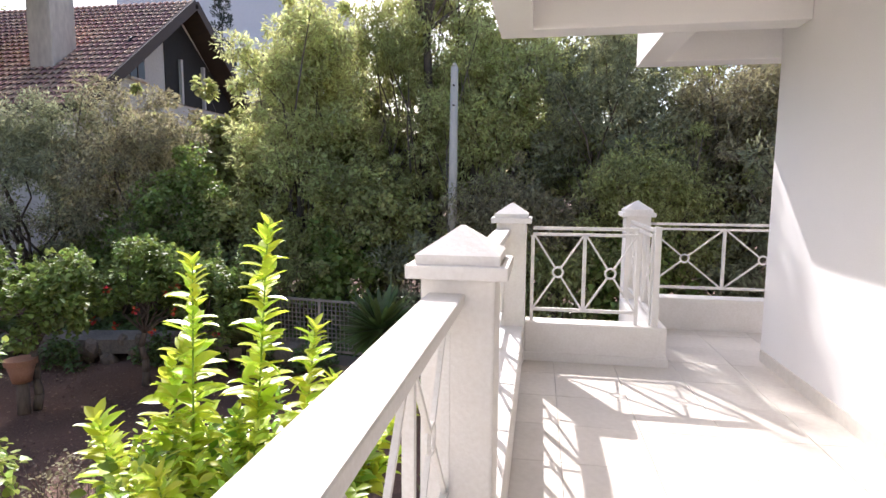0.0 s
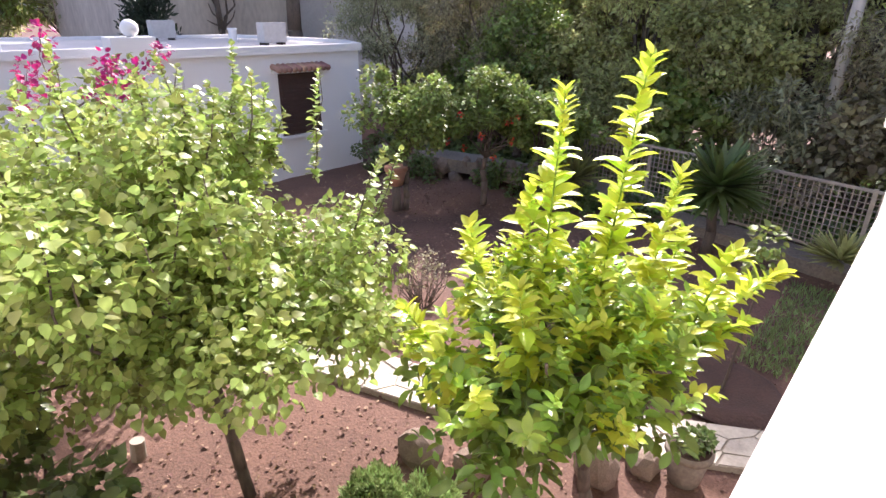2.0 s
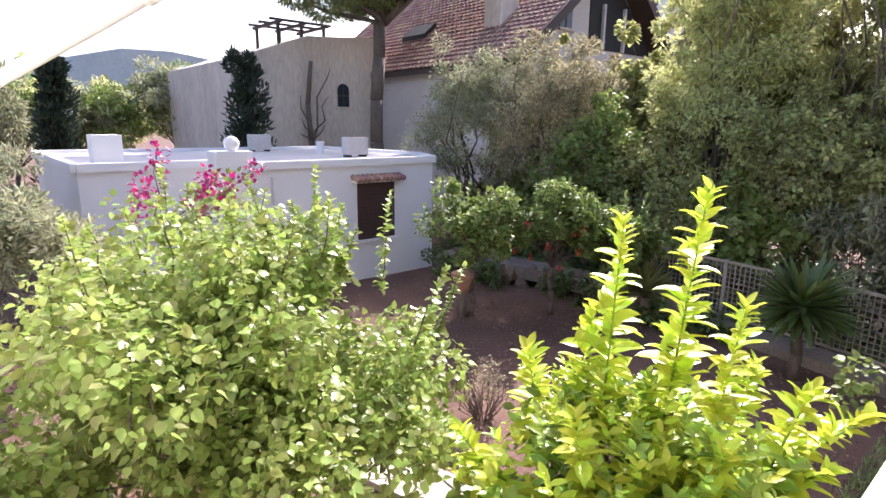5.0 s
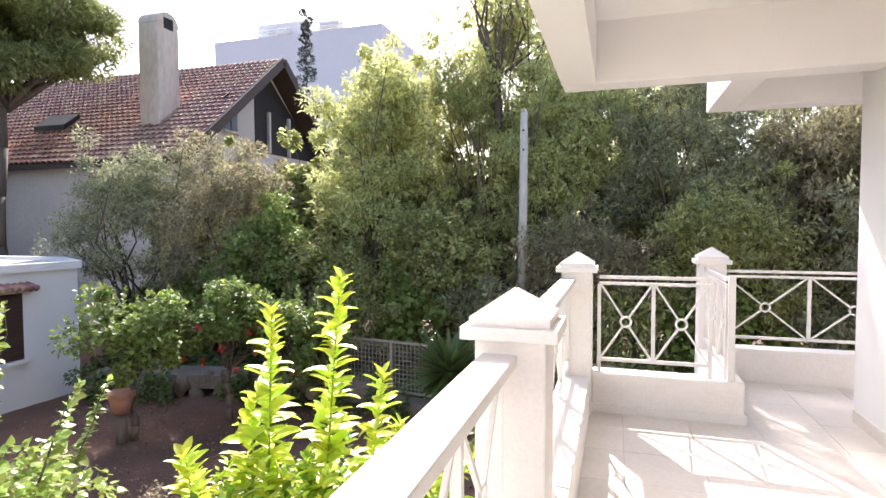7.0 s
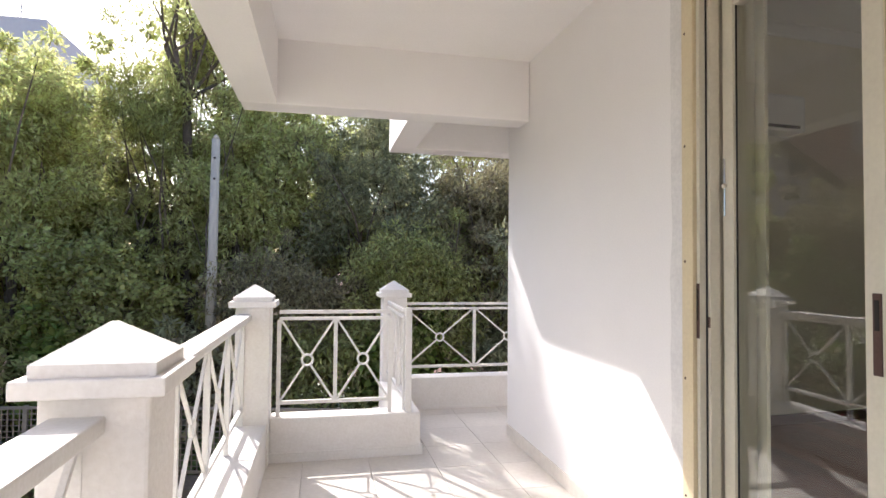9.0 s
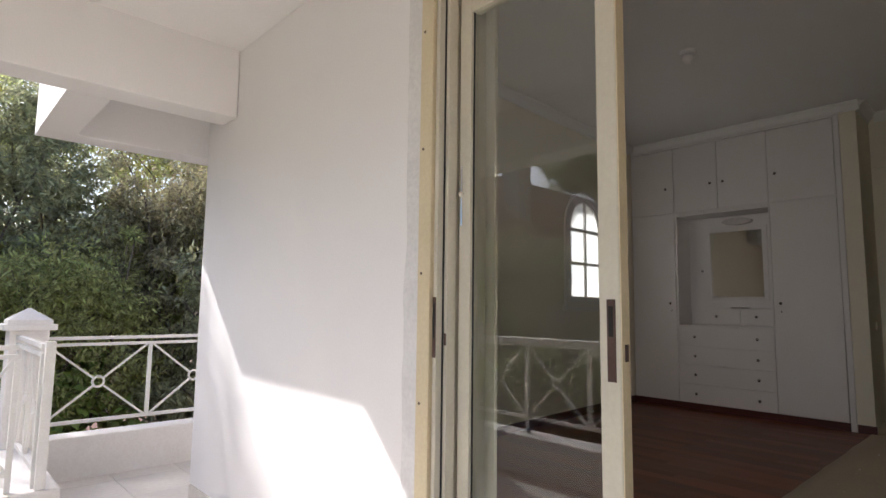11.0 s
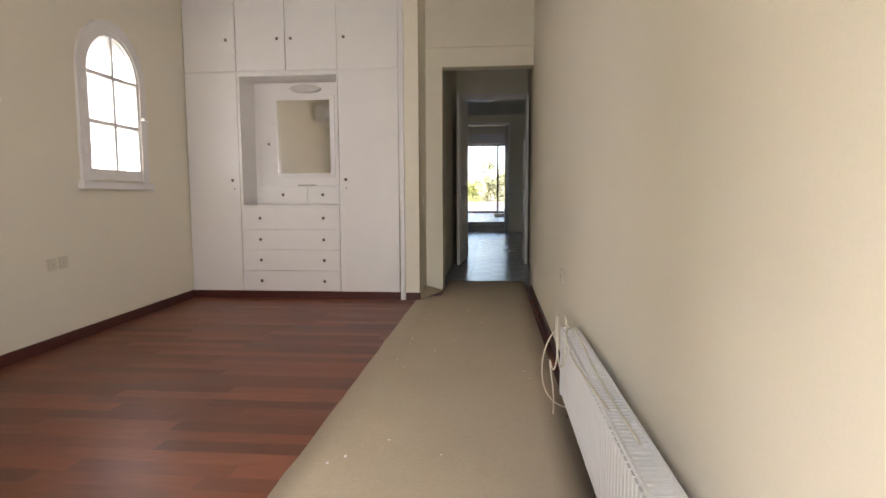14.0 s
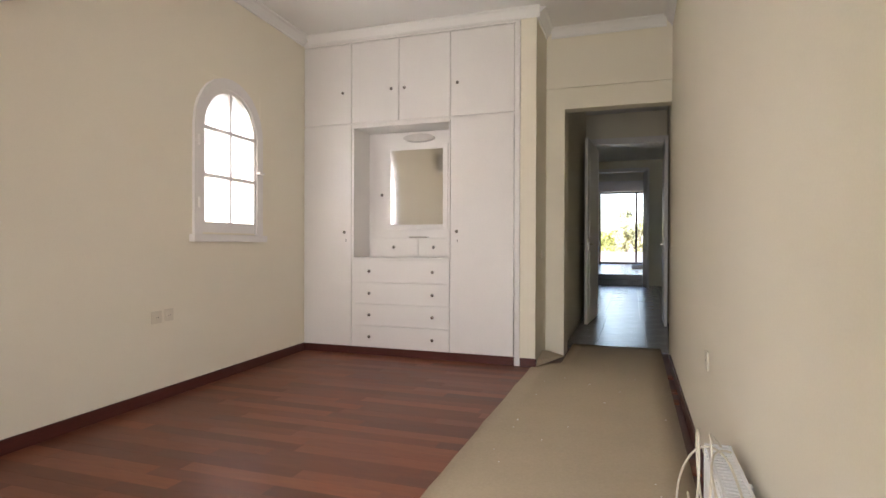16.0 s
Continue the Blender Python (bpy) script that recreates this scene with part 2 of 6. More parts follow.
# pale grey-green: distance haze is mixed into the hill colour
M_HILL = material("haze_tinted_hill", (0.62, 0.66, 0.63), (0.48, 0.54, 0.50), 0.95, scale=0.05, fine=0.4, bump=0)


# ---- mesh helpers ----
def box(bm, x0, x1, y0, y1, z0, z1, bevel=0.0):
    vs = [bm.verts.new((x, y, z)) for x in (x0, x1) for y in (y0, y1) for z in (z0, z1)]
    fs = [bm.faces.new([vs[i] for i in q]) for q in ((0, 1, 3, 2), (4, 6, 7, 5), (0, 4, 5, 1), (2, 3, 7, 6), (0, 2, 6, 4), (1, 5, 7, 3))]
    if bevel:
        edges = {e for f in fs for e in f.edges}
        bmesh.ops.bevel(bm, geom=list(edges), offset=bevel, segments=2, affect="EDGES", profile=0.6)
    return bm


def rod(bm, p0, p1, r0, r1=None, seg=10):
    """A round or tapered bar from p0 to p1."""
    p0, p1 = Vector(p0), Vector(p1)
    r1 = r0 if r1 is None else r1
    way = p1 - p0
    rot = way.to_track_quat("Z", "Y").to_matrix().to_4x4()
    m = Matrix.Translation((p0 + p1) / 2) @ rot
    bmesh.ops.create_cone(bm, cap_ends=True, segments=seg, radius1=r0, radius2=r1, depth=way.length, matrix=m)
    return bm


def bar(bm, p0, p1, w, d):
    """A square bar of section w x d from p0 to p1."""
    p0, p1 = Vector(p0), Vector(p1)
    way = p1 - p0
    rot = way.to_track_quat("Z", "Y").to_matrix().to_4x4()
    m = Matrix.Translation((p0 + p1) / 2) @ rot @ Matrix.Diagonal((w, d, way.length, 1))
    bmesh.ops.create_cube(bm, size=1.0, matrix=m)
    return bm


def ball(bm, c, r, scale=(1, 1, 1), seg=12):
    bmesh.ops.create_uvsphere(bm, u_segments=seg, v_segments=max(6, seg // 2), radius=r, matrix=Matrix.Translation(c) @ Matrix.Diagonal((*scale, 1)))
    return bm


def ring(bm, c, r, t, axis="y", seg=20):
    """A torus round c, standing across the axis."""
    rows = []
    for i in range(seg):
        a = 2 * math.pi * i / seg
        row = []
        for j in range(6):
            b = 2 * math.pi * j / 6
            u, w = (r + t * math.cos(b)) * math.cos(a), (r + t * math.cos(b)) * math.sin(a)
            v = t * math.sin(b)
            p = (u, v, w) if axis == "y" else (v, u, w)
            row.append(bm.verts.new(Vector(c) + Vector(p)))
        rows.append(row)
    for i in range(seg):
        for j in range(6):
            bm.faces.new((rows[i][j], rows[(i + 1) % seg][j], rows[(i + 1) % seg][(j + 1) % 6], rows[i][(j + 1) % 6]))
    return bm


def prism(bm, outline, axis, a, b):
    """Extrude a 2D outline along an axis from a to b."""
    def at(p, v):
        return {"x": (v, p[0], p[1]), "y": (p[0], v, p[1]), "z": (p[0], p[1], v)}[axis]
    lo = [bm.verts.new(at(p, a)) for p in outline]
    hi = [bm.verts.new(at(p, b)) for p in outline]
    n = len(outline)
    bm.faces.new(lo)
    bm.faces.new(hi[::-1])
    for i in range(n):
        bm.faces.new((lo[i], hi[i], hi[(i + 1) % n], lo[(i + 1) % n]))
    bmesh.ops.recalc_face_normals(bm, faces=bm.faces[:])
    return bm


def mesh_of(name, bm, mat, smooth=False):
    me = bpy.data.meshes.new(name)
    bmesh.ops.recalc_face_normals(bm, faces=bm.faces[:])
    if smooth:
        for f in bm.faces:
            f.smooth = True
    bm.to_mesh(me)
    bm.free()
    me.materials.append(mat)
    return me


def part(name, bm, mat, parent=None, label="", smooth=False):
    ob = new(name, mesh_of(name, bm, mat, smooth))
    if parent:
        ob.parent = parent
        ob.matrix_parent_inverse = parent_inverse(parent)
    return tagged(ob, label) if label else ob


def world_of(ob):
    own = ob.matrix_parent_inverse @ ob.matrix_basis
    return world_of(ob.parent) @ own if ob.parent else ob.matrix_basis


def parent_inverse(parent):
    return world_of(parent).inverted()


def thing(name, place, label, category, group="", kind=""):
    ob = new(name)
    ob.empty_display_size = 0.1
    ob.location = place
    return tagged(ob, label, category, group, kind)


def structure(name, bm, mat, label, category, smooth=False):
    return tagged(part(name, bm, mat, None, "", smooth), label, category, "", "structure")


def B():
    return bmesh.new()


def soft_box(*a):
    return box(B(), *a)


def piece(name, me, parent, m):
    """One more object on a shared mesh, in world place m."""
    ob = new(name, me)
    ob.parent = parent
    ob.matrix_parent_inverse = parent_inverse(parent)
    ob.matrix_basis = m
    return ob


# ---- setting: balcony ----
FLOOR = -0.06          # balcony floor
GROUND = -1.9          # garden
WALL_X = 2.9           # outer face of the bedroom's facade
RAIL_X = 1.15

bm = B()
box(bm, 0.98, 3.2, -3.0, 4.76, FLOOR - 0.26, FLOOR - 0.012)
box(bm, 2.0, 5.4, 4.76, 5.92, FLOOR - 0.26, FLOOR - 0.012)
balcony = structure("floor_balcony", bm, M_GROUT, "balcony floor of cream marble tiles with thin joints", "floor")

bm = B()
box(bm, WALL_X, 3.15, 2.86, 4.9, -0.3, 3.3)
box(bm, WALL_X, 3.15, 1.34, 2.86, 2.26, 3.3)
box(bm, 2.81, 3.15, -3.0, 1.148, -0.3, 3.3)
box(bm, 2.81, 2.95, 1.148, 1.317, -0.3, 3.3)
structure("wall_facade", bm, M_STUCCO, "white stucco balcony wall beside the sliding door", "wall")
NW_TURN = Matrix.Translation((7.889, 4.738, 0)) @ Matrix.Rotation(radians(2.9), 4, "Z") @ Matrix.Translation((-7.889, -4.738, 0))
bm = B()
box(bm, 3.15, 8.2, 4.74, 4.9, -0.3, 1.05)
box(bm, 3.15, 8.2, 4.74, 4.9, 2.3, 3.3)
box(bm, 3.15, 6.37, 4.74, 4.9, 1.05, 2.3)
box(bm, 7.17, 8.2, 4.74, 4.9, 1.05, 2.3)
# arched head of the small window
cx, spring, r = 6.77, 1.93, 0.33
for side in (-1, 1):
    pts = [(cx + side * 0.4, spring - 0.88), (cx + side * 0.4, 2.3), (cx, 2.3)]
    pts += [(cx + side * r * math.sin(a), spring + r * math.cos(a)) for a in [math.pi / 2 * i / 10 for i in range(11)]]
    pts.append((cx + side * r, spring - 0.88))
    prism(bm, pts, "y", 4.742, 4.898)
box(bm, 6.37, 7.17, 4.742, 4.898, 1.05, 1.16)
bm.transform(NW_TURN)
structure("wall_north", bm, M_WALL_CREAM, "cream painted bedroom wall with an arched window", "wall")
bm = B()
box(bm, WALL_X + 0.002, 8.3, 4.9, 4.93, -3, 1.05)
box(bm, WALL_X + 0.002, 6.4, 4.9, 4.93, 1.05, 3.3)
box(bm, 7.24, 8.3, 4.9, 4.93, 1.05, 3.3)
box(bm, 6.4, 7.24, 4.9, 4.93, 2.3, 3.3)
structure("wall_north_outside", bm, M_STUCCO, "white stucco outer wall round the balcony corner", "wall")
bm = B()
box(bm, 1.3, 1.6, -3.0, 4.5, GROUND, FLOOR - 0.26)
box(bm, 2.3, 5.4, 4.935, 5.2, GROUND, FLOOR - 0.26)
structure("wall_basement", bm, M_STUCCO, "white stucco wall of the storey below the balcony", "wall")

bm = B()
box(bm, WALL_X - 0.014, WALL_X - 0.001, 2.96, 4.9, FLOOR - 0.005, FLOOR + 0.08, 0.002)
structure("baseboard_balcony", bm, M_TILE, "cream marble skirting along the balcony wall", "baseboard")

# roof slab over the balcony with its dropped edge beams
bm = B()
box(bm, 1.05, 3.0, -3.0, 4.7, 2.54, 2.8)
box(bm, 2.1, 5.4, 4.7, 5.77, 2.54, 2.8)
structure("ceiling_balcony", bm, M_STUCCO, "white plastered balcony ceiling", "ceiling")
bm = B()
box(bm, 1.052, 1.27, -2.998, 4.51, 2.14, 2.6)
box(bm, 1.054, WALL_X - 0.003, 4.5, 4.698, 2.138, 2.6, 0.008)
box(bm, 2.102, 2.3, 4.702, 5.57, 2.14, 2.6)
box(bm, 2.104, 5.398, 5.56, 5.768, 2.138, 2.6, 0.008)
structure("beam_balcony", bm, M_STUCCO, "white plastered edge beams under the balcony ceiling", "beam")

# low kerbs that carry the railings
bm = B()
box(bm, 1.06, 1.245, -3.0, 4.52, FLOOR - 0.02, 0.2, 0.01)
structure("kerb_west", bm, M_TRIM_WHITE, "white painted masonry kerb under the railing", "kerb")
bm = B()
box(bm, 1.255, 2.2, 4.61, 4.77, FLOOR - 0.02, 0.21, 0.012)
box(bm, 1.25, 2.215, 4.6, 4.78, FLOOR - 0.02, 0.0, 0.006)
box(bm, 2.03, 2.2, 4.77, 5.64, FLOOR - 0.02, 0.208, 0.01)
structure("kerb_gate", bm, M_TRIM_WHITE, "white painted masonry kerb at the balcony's recess", "kerb")
bm = B()
box(bm, 2.25, 5.4, 5.72, 5.9, FLOOR - 0.02, 0.21, 0.012)
structure("kerb_north", bm, M_TRIM_WHITE, "white painted masonry kerb under the far railing", "kerb")


def pillar(x, y):
    p = thing("balcony_pillar", (x, y, FLOOR), "white painted masonry pillar with a pyramid cap", "pillar", "balcony pillars")
    part("shaft", box(B(), x - 0.1, x + 0.1, y - 0.1, y + 0.1, FLOOR - 0.02, 0.9, 0.008), M_TRIM_WHITE, p)
    cap = part("cap", box(B(), x - 0.135, x + 0.135, y - 0.135, y + 0.135, 0.9, 0.937, 0.005), M_TRIM_WHITE, p)
    bm = B()
    lo = [(-0.112, -0.112), (0.112, -0.112), (0.112, 0.112), (-0.112, 0.112)]
    base = [bm.verts.new((x + u, y + v, 0.937)) for u, v in lo]
    mid = [bm.verts.new((x + u, y + v, 0.962)) for u, v in lo]
    top = [bm.verts.new((x + u * 0.06, y + v * 0.06, 1.034)) for u, v in lo]
    for a, b in ((base, mid), (mid, top)):
        for i in range(4):
            bm.faces.new((a[i], a[(i + 1) % 4], b[(i + 1) % 4], b[i]))
    bm.faces.new(top)
    bm.faces.new(base[::-1])
    part("pyramid", bm, M_TRIM_WHITE, p)
    return p


for px, py in ((1.13, 2.3), (1.155, 4.62), (2.155, 5.72)):
    pillar(px, py)


def railing(name, p0, p1, bays, top, label, wide=False):
    """A run of white metal railing from p0 to p1 (x, y): posts, rails, and a cross with a ring in each bay."""
    (xa, ya), (xb, yb) = p0, p1
    run = Vector((xb - xa, yb - ya, 0))
    along_x = abs(run.x) > abs(run.y)
    g = thing(name, (xa, ya, 0.2), label, "railing", "balcony railings")
    zt, zb = top, 0.295

    def at(s, z):
        return (xa + run.x * s, ya + run.y * s, z)
    if wide:
        w = 0.05
        bm = box(B(), min(xa, xb) - w, max(xa, xb) + w, ya, yb, zt - 0.035, zt, 0.006)
    else:
        bm = bar(B(), at(0, zt - 0.008), at(1, zt - 0.008), 0.022, 0.022)
    part("top_rail", bm, M_METAL_WHITE, g)
    part("upper_rail", bar(B(), at(0, zt - 0.05), at(1, zt - 0.05), 0.02, 0.02), M_METAL_WHITE, g)
    part("bottom_rail", bar(B(), at(0, zb), at(1, zb), 0.022, 0.022), M_METAL_WHITE, g)
    z0, z1 = zb + 0.008, zt - 0.058
    zm = (z0 + z1) / 2
    for i in range(bays + 1):
        foot = 0.19 if i in (0, bays) or wide and i % 3 == 0 else z0
        part("post", bar(B(), at(i / bays, foot), at(i / bays, z1), 0.024, 0.024), M_METAL_WHITE, g)
    length = run.length / bays
    r = 0.034
    for i in range(bays):
        c = Vector(at((i + 0.5) / bays, zm))
        for sx in (-1, 1):
            for sz in (-1, 1):
                e = Vector(at((i + 0.5 + sx * 0.47) / bays, zm + sz * (z1 - z0) / 2))
                w = (e - c).normalized()
                part("diagonal", bar(B(), c + w * r, e, 0.013, 0.013), M_METAL_WHITE, g)
        part("ring", ring(B(), c, r, 0.008, "y" if along_x else "x"), M_METAL_WHITE, g)
    return g


railing("railing", (1.3, 4.66), (2.0, 4.66), 2, 0.87, "white metal railing with ringed crosses on the recess kerb")
railing("railing", (2.1, 4.68), (2.1, 5.63), 3, 0.87, "white metal railing with ringed crosses on the return kerb")
railing("railing", (2.26, 5.78), (5.36, 5.78), 5, 0.845, "white metal railing with ringed crosses on the far kerb")
railing("railing", (1.1, 2.43), (1.1, 4.51), 4, 0.86, "white metal railing with a flat handrail between two pillars", True)
railing("railing", (1.1, 0.9), (1.1, 2.21), 3, 0.86, "white metal railing with a flat handrail along the garden", True)
bm = bar(B(), (2.12, 4.645, 0.2), (2.12, 4.645, 0.885), 0.04, 0.04)
part("end_post", bm, M_METAL_WHITE, bpy.data.objects["railing"])

# ---- setting: bedroom, passage and far living room ----
NORTH, SOUTH, CEIL = 4.74, 1.374, 3.04
WARD = 7.889
END = 8.46
bm = B()
box(bm, 3.02, 8.95, 1.2, 4.76, -0.2, -0.012)
floor_bed = structure("floor_bedroom", bm, M_SKIRT, "dark red merbau parquet bedroom floor", "floor")
bm = B()
box(bm, 2.952, END, 1.15, SOUTH, -0.05, CEIL)
structure("wall_south", bm, M_WALL_CREAM, "plain cream painted bedroom wall", "wall")
bm = B()
box(bm, WARD, END + 0.16, 2.47, 2.605, -0.01, CEIL)
box(bm, END, END + 0.16, 2.3, 2.47, -0.01, CEIL)
box(bm, END, END + 0.16, SOUTH, 2.3, 2.3, 2.49)
box(bm, END - 0.018, END + 0.16, SOUTH, 2.468, 2.492, CEIL)
box(bm, END + 0.16, END + 0.3, 2.3, 5.0, -0.2, CEIL)
box(bm, END, END + 0.3, 1.15, SOUTH, -0.2, CEIL)
structure("wall_east", bm, M_WALL_CREAM, "cream wall with an open passage beside the wardrobe", "wall")
structure("ceiling_bedroom", soft_box(3.0, 8.9, 1.15, 4.9, CEIL, CEIL + 0.2), M_CEIL, "white painted bedroom ceiling", "ceiling")
bm = B()
box(bm, 3.15, 3.165, 2.75, 4.76, 0, CEIL)
box(bm, 3.15, 3.165, SOUTH, 2.75, 2.27, CEIL)
structure("wall_west", bm, M_WALL_CREAM, "cream painted wall over the sliding door", "wall")

COVE = [(0, 0), (0.075, 0), (0.075, -0.012), (0.055, -0.022), (0.03, -0.05), (0.014, -0.07), (0.012, -0.085), (0, -0.085)]
bm = B()
prism(bm, [(NORTH - u, CEIL + v) for u, v in COVE], "x", 3.17, WARD - 0.01)
bm.transform(NW_TURN)
prism(bm, [(SOUTH + u, CEIL + v) for u, v in COVE], "x", 3.17, END - 0.02)
prism(bm, [(WARD - u * 0.8, CEIL + v) for u, v in COVE], "y", 2.44, NORTH - 0.06)
prism(bm, [(2.47 - u, CEIL + v) for u, v in COVE], "x", WARD + 0.0, END - 0.02)
prism(bm, [(END - 0.018 - u, CEIL + v) for u, v in COVE], "y", SOUTH + 0.05, 2.42)
structure("trim_cornice", bm, M_CEIL, "white moulded plaster cornice along the ceiling", "cornice")
bm = B()
box(bm, 3.17, WARD, NORTH - 0.014, NORTH - 0.001, -0.01, 0.075, 0.003)
bm.transform(NW_TURN)
box(bm, 3.3, END, SOUTH + 0.001, SOUTH + 0.014, -0.01, 0.075, 0.003)
box(bm, WARD - 0.014, WARD - 0.001, 2.46, 2.6, -0.01, 0.072, 0.003)
structure("baseboard", bm, M_SKIRT, "dark red merbau skirting board", "baseboard")

# passage beyond the bedroom
bm = B()
box(bm, END + 0.3, 11.66, 2.36, 2.56, -0.2, 3.0)
box(bm, END + 0.3, 11.66, 1.05, 1.25, -0.2, 3.0)
box(bm, 11.66, 11.82, 2.24, 3.6, -0.2, 3.0)
box(bm, 11.66, 11.82, 0.4, 1.27, -0.2, 3.0)
box(bm, 11.66, 11.82, 1.27, 2.24, 2.52, 3.0)
box(bm, 11.82, 18.5, 3.4, 3.6, -0.2, 3.3)
box(bm, 11.82, 18.5, 0.4, 0.6, -0.2, 3.3)
box(bm, 18.5, 18.66, 2.66, 6.2, -0.2, 4.2)
box(bm, 18.5, 18.66, -1.4, 1.42, -0.2, 4.2)
box(bm, 18.5, 18.66, 1.42, 2.66, 2.98, 4.2)
box(bm, 18.66, 28.2, 6.0, 6.2, -0.2, 4.2)
box(bm, 18.66, 28.2, -1.4, -1.2, -0.2, 4.2)
box(bm, 28.0, 28.2, -1.2, 1.2, -0.2, 4.2)
box(bm, 28.0, 28.2, 3.1, 6.0, -0.2, 4.2)
box(bm, 28.0, 28.2, 1.2, 3.1, 3.3, 4.2)
structure("wall_passage", bm, M_WALL_CREAM, "cream painted walls of the passage and living room", "wall")
bm = B()
box(bm, END + 0.3, 11.82, 1.05, 2.56, 2.95, 3.1)
box(bm, 11.82, 18.66, 0.4, 3.6, 3.25, 3.4)
box(bm, 18.6, 28.2, -1.4, 6.2, 4.15, 4.3)
structure("ceiling_passage", bm, M_CEIL, "white painted passage ceiling", "ceiling")
bm = B()
box(bm, 8.95, 18.6, 0.4, 3.6, -0.2, -0.012)
floor_pas = structure("floor_passage", bm, M_GROUT, "polished grey marble passage floor", "floor")
bm = B()
box(bm, 18.6, 18.9, 1.0, 3.0, -0.2, 0.13, 0.01)
box(bm, 18.9, 28.2, -1.4, 6.2, -0.2, 0.26)
structure("floor_living", bm, M_MARBLE, "polished pale marble living room floor with a step", "floor")


def door_frame(name, x, y0, y1, top, label):
    g = thing(name, (x, y0, 0), label, "door frame", "", "structure")
    part("jamb", box(B(), x - 0.03, x + 0.19, y0 - 0.07, y0 + 0.02, -0.01, top + 0.07, 0.004), M_LACQUER, g)
    part("jamb", box(B(), x - 0.03, x + 0.19, y1 - 0.02, y1 + 0.07, -0.01, top + 0.07, 0.004), M_LACQUER, g)
    part("head", box(B(), x - 0.03, x + 0.19, y0 + 0.02, y1 - 0.02, top - 0.02, top + 0.07, 0.004), M_LACQUER, g)


door_frame("door_frame_1", 11.66, 1.27, 2.24, 2.52, "white lacquered door frame in the passage")
door_frame("door_frame_2", 18.5, 1.42, 2.66, 2.98, "white lacquered door frame of the living room")


def door_leaf(name, hinge, end, height, label):
    hinge, end = Vector(hinge), Vector(end)
    way = (end - hinge).normalized()
    side = Vector((-way.y, way.x, 0))
    g = thing(name, hinge, label, "door", "", "structure")
    length = (end - hinge).length

    def slab(name, a, b, z0, z1, t, mat, parent):
        bm = box(B(), a, b, -t, t, z0, z1, 0.004)
        m = Matrix(((way.x, side.x, 0, hinge.x), (way.y, side.y, 0, hinge.y), (0, 0, 1, 0), (0, 0, 0, 1)))
        bm.transform(m)
        return part(name, bm, mat, parent)
    leaf = slab("leaf", 0, length, 0.01, height, 0.02, M_LACQUER, g)
    for z0, z1 in ((0.2, 0.95), (1.15, height - 0.2)):
        slab("panel", 0.14, length - 0.14, z0, z1, 0.026, M_LACQUER, leaf)
    h = slab("handle", length - 0.17, length - 0.05, 1.04, 1.06, 0.07, M_CHROME, g)
    slab("rosette", length - 0.075, length - 0.045, 0.98, 1.1, 0.03, M_CHROME, h)
    return g


door_leaf("door_1", (11.64, 2.2, 0), (10.6, 2.27, 0), 2.42, "white panelled passage door standing open")
door_leaf("door_2", (18.48, 1.45, 0), (17.5, 1.36, 0), 2.9, "white panelled living room door standing open")
door_leaf("door_3", (11.6, 1.29, 0), (10.75, 1.3, 0), 2.42, "white passage door folded against the wall")

w = thing("window_1", (28.05, 2.1, 0.5), "large balcony window with a dark aluminium frame", "window", "", "structure")
bm = B()
for y0, y1, z0, z1 in ((1.2, 1.26, 0.26, 3.3), (3.04, 3.1, 0.26, 3.3), (1.56, 1.64, 0.26, 3.3), (1.26, 3.04, 0.26, 0.33), (1.26, 3.04, 3.24, 3.3)):
    box(bm, 28.05, 28.1, y0, y1, z0, z1)
part("window_frame", bm, M_DARKWOOD, w)
part("blind_box", box(B(), 27.8, 27.99, 0.8, 3.6, 3.32, 3.75, 0.01), M_LACQUER, w)
tagged(part("parapet", box(B(), 29.8, 30.0, -6, 10, -1.9, 0.75), M_STUCCO, None), "white balcony parapet beyond the living room", "parapet", "", "structure")
structure("floor_balcony_east", soft_box(28.2, 29.8, -6, 10, -0.3, 0.22), M_TILE, "cream tiled balcony floor beyond the living room", "floor")
rug = structure("living_rug", box(B(), 22.5, 26.5, 0.3, 1.75, 0.262, 0.275, 0.004), M_PAPER, "brown protective paper on the living room floor", "floor paper")

# ---- sliding balcony door ----
DX = 2.982             # outer face of the sliding leaf
d = thing("sliding_door", (DX + 0.02, 2.45, 0.03), "cream aluminium sliding glass door, half open", "sliding door")
part("stile", box(B(), DX, DX + 0.045, 2.163, 2.224, 0.035, 2.19, 0.003), M_ALU_PALE, d)
part("stile", box(B(), DX, DX + 0.045, 2.712, 2.764, 0.035, 2.19, 0.003), M_ALU_PALE, d)
part("end_strip", box(B(), DX + 0.002, DX + 0.043, 2.1595, 2.1635, 0.04, 2.185, 0.001), M_ALU, d)
part("top_rail", box(B(), DX + 0.002, DX + 0.043, 2.224, 2.712, 2.11, 2.19, 0.003), M_ALU_PALE, d)
part("bottom_rail", box(B(), DX + 0.002, DX + 0.043, 2.224, 2.712, 0.035, 0.13, 0.003), M_ALU_PALE, d)
pane = part("pane", box(B(), DX + 0.018, DX + 0.024, 2.222, 2.714, 0.128, 2.112), M_GLASS, d, "clear reflective glass pane")
pane.visible_shadow = False
for y0, y1 in ((2.222, 2.227), (2.709, 2.714)):
    part("gasket", box(B(), DX + 0.012, DX + 0.018, y0, y1, 0.128, 2.112), M_RUBBER, d)
h = part("lock_plate", box(B(), DX - 0.003, DX + 0.001, 2.176, 2.201, 0.882, 1.098, 0.001), M_HANDLE, d, "brown recessed lock plate")
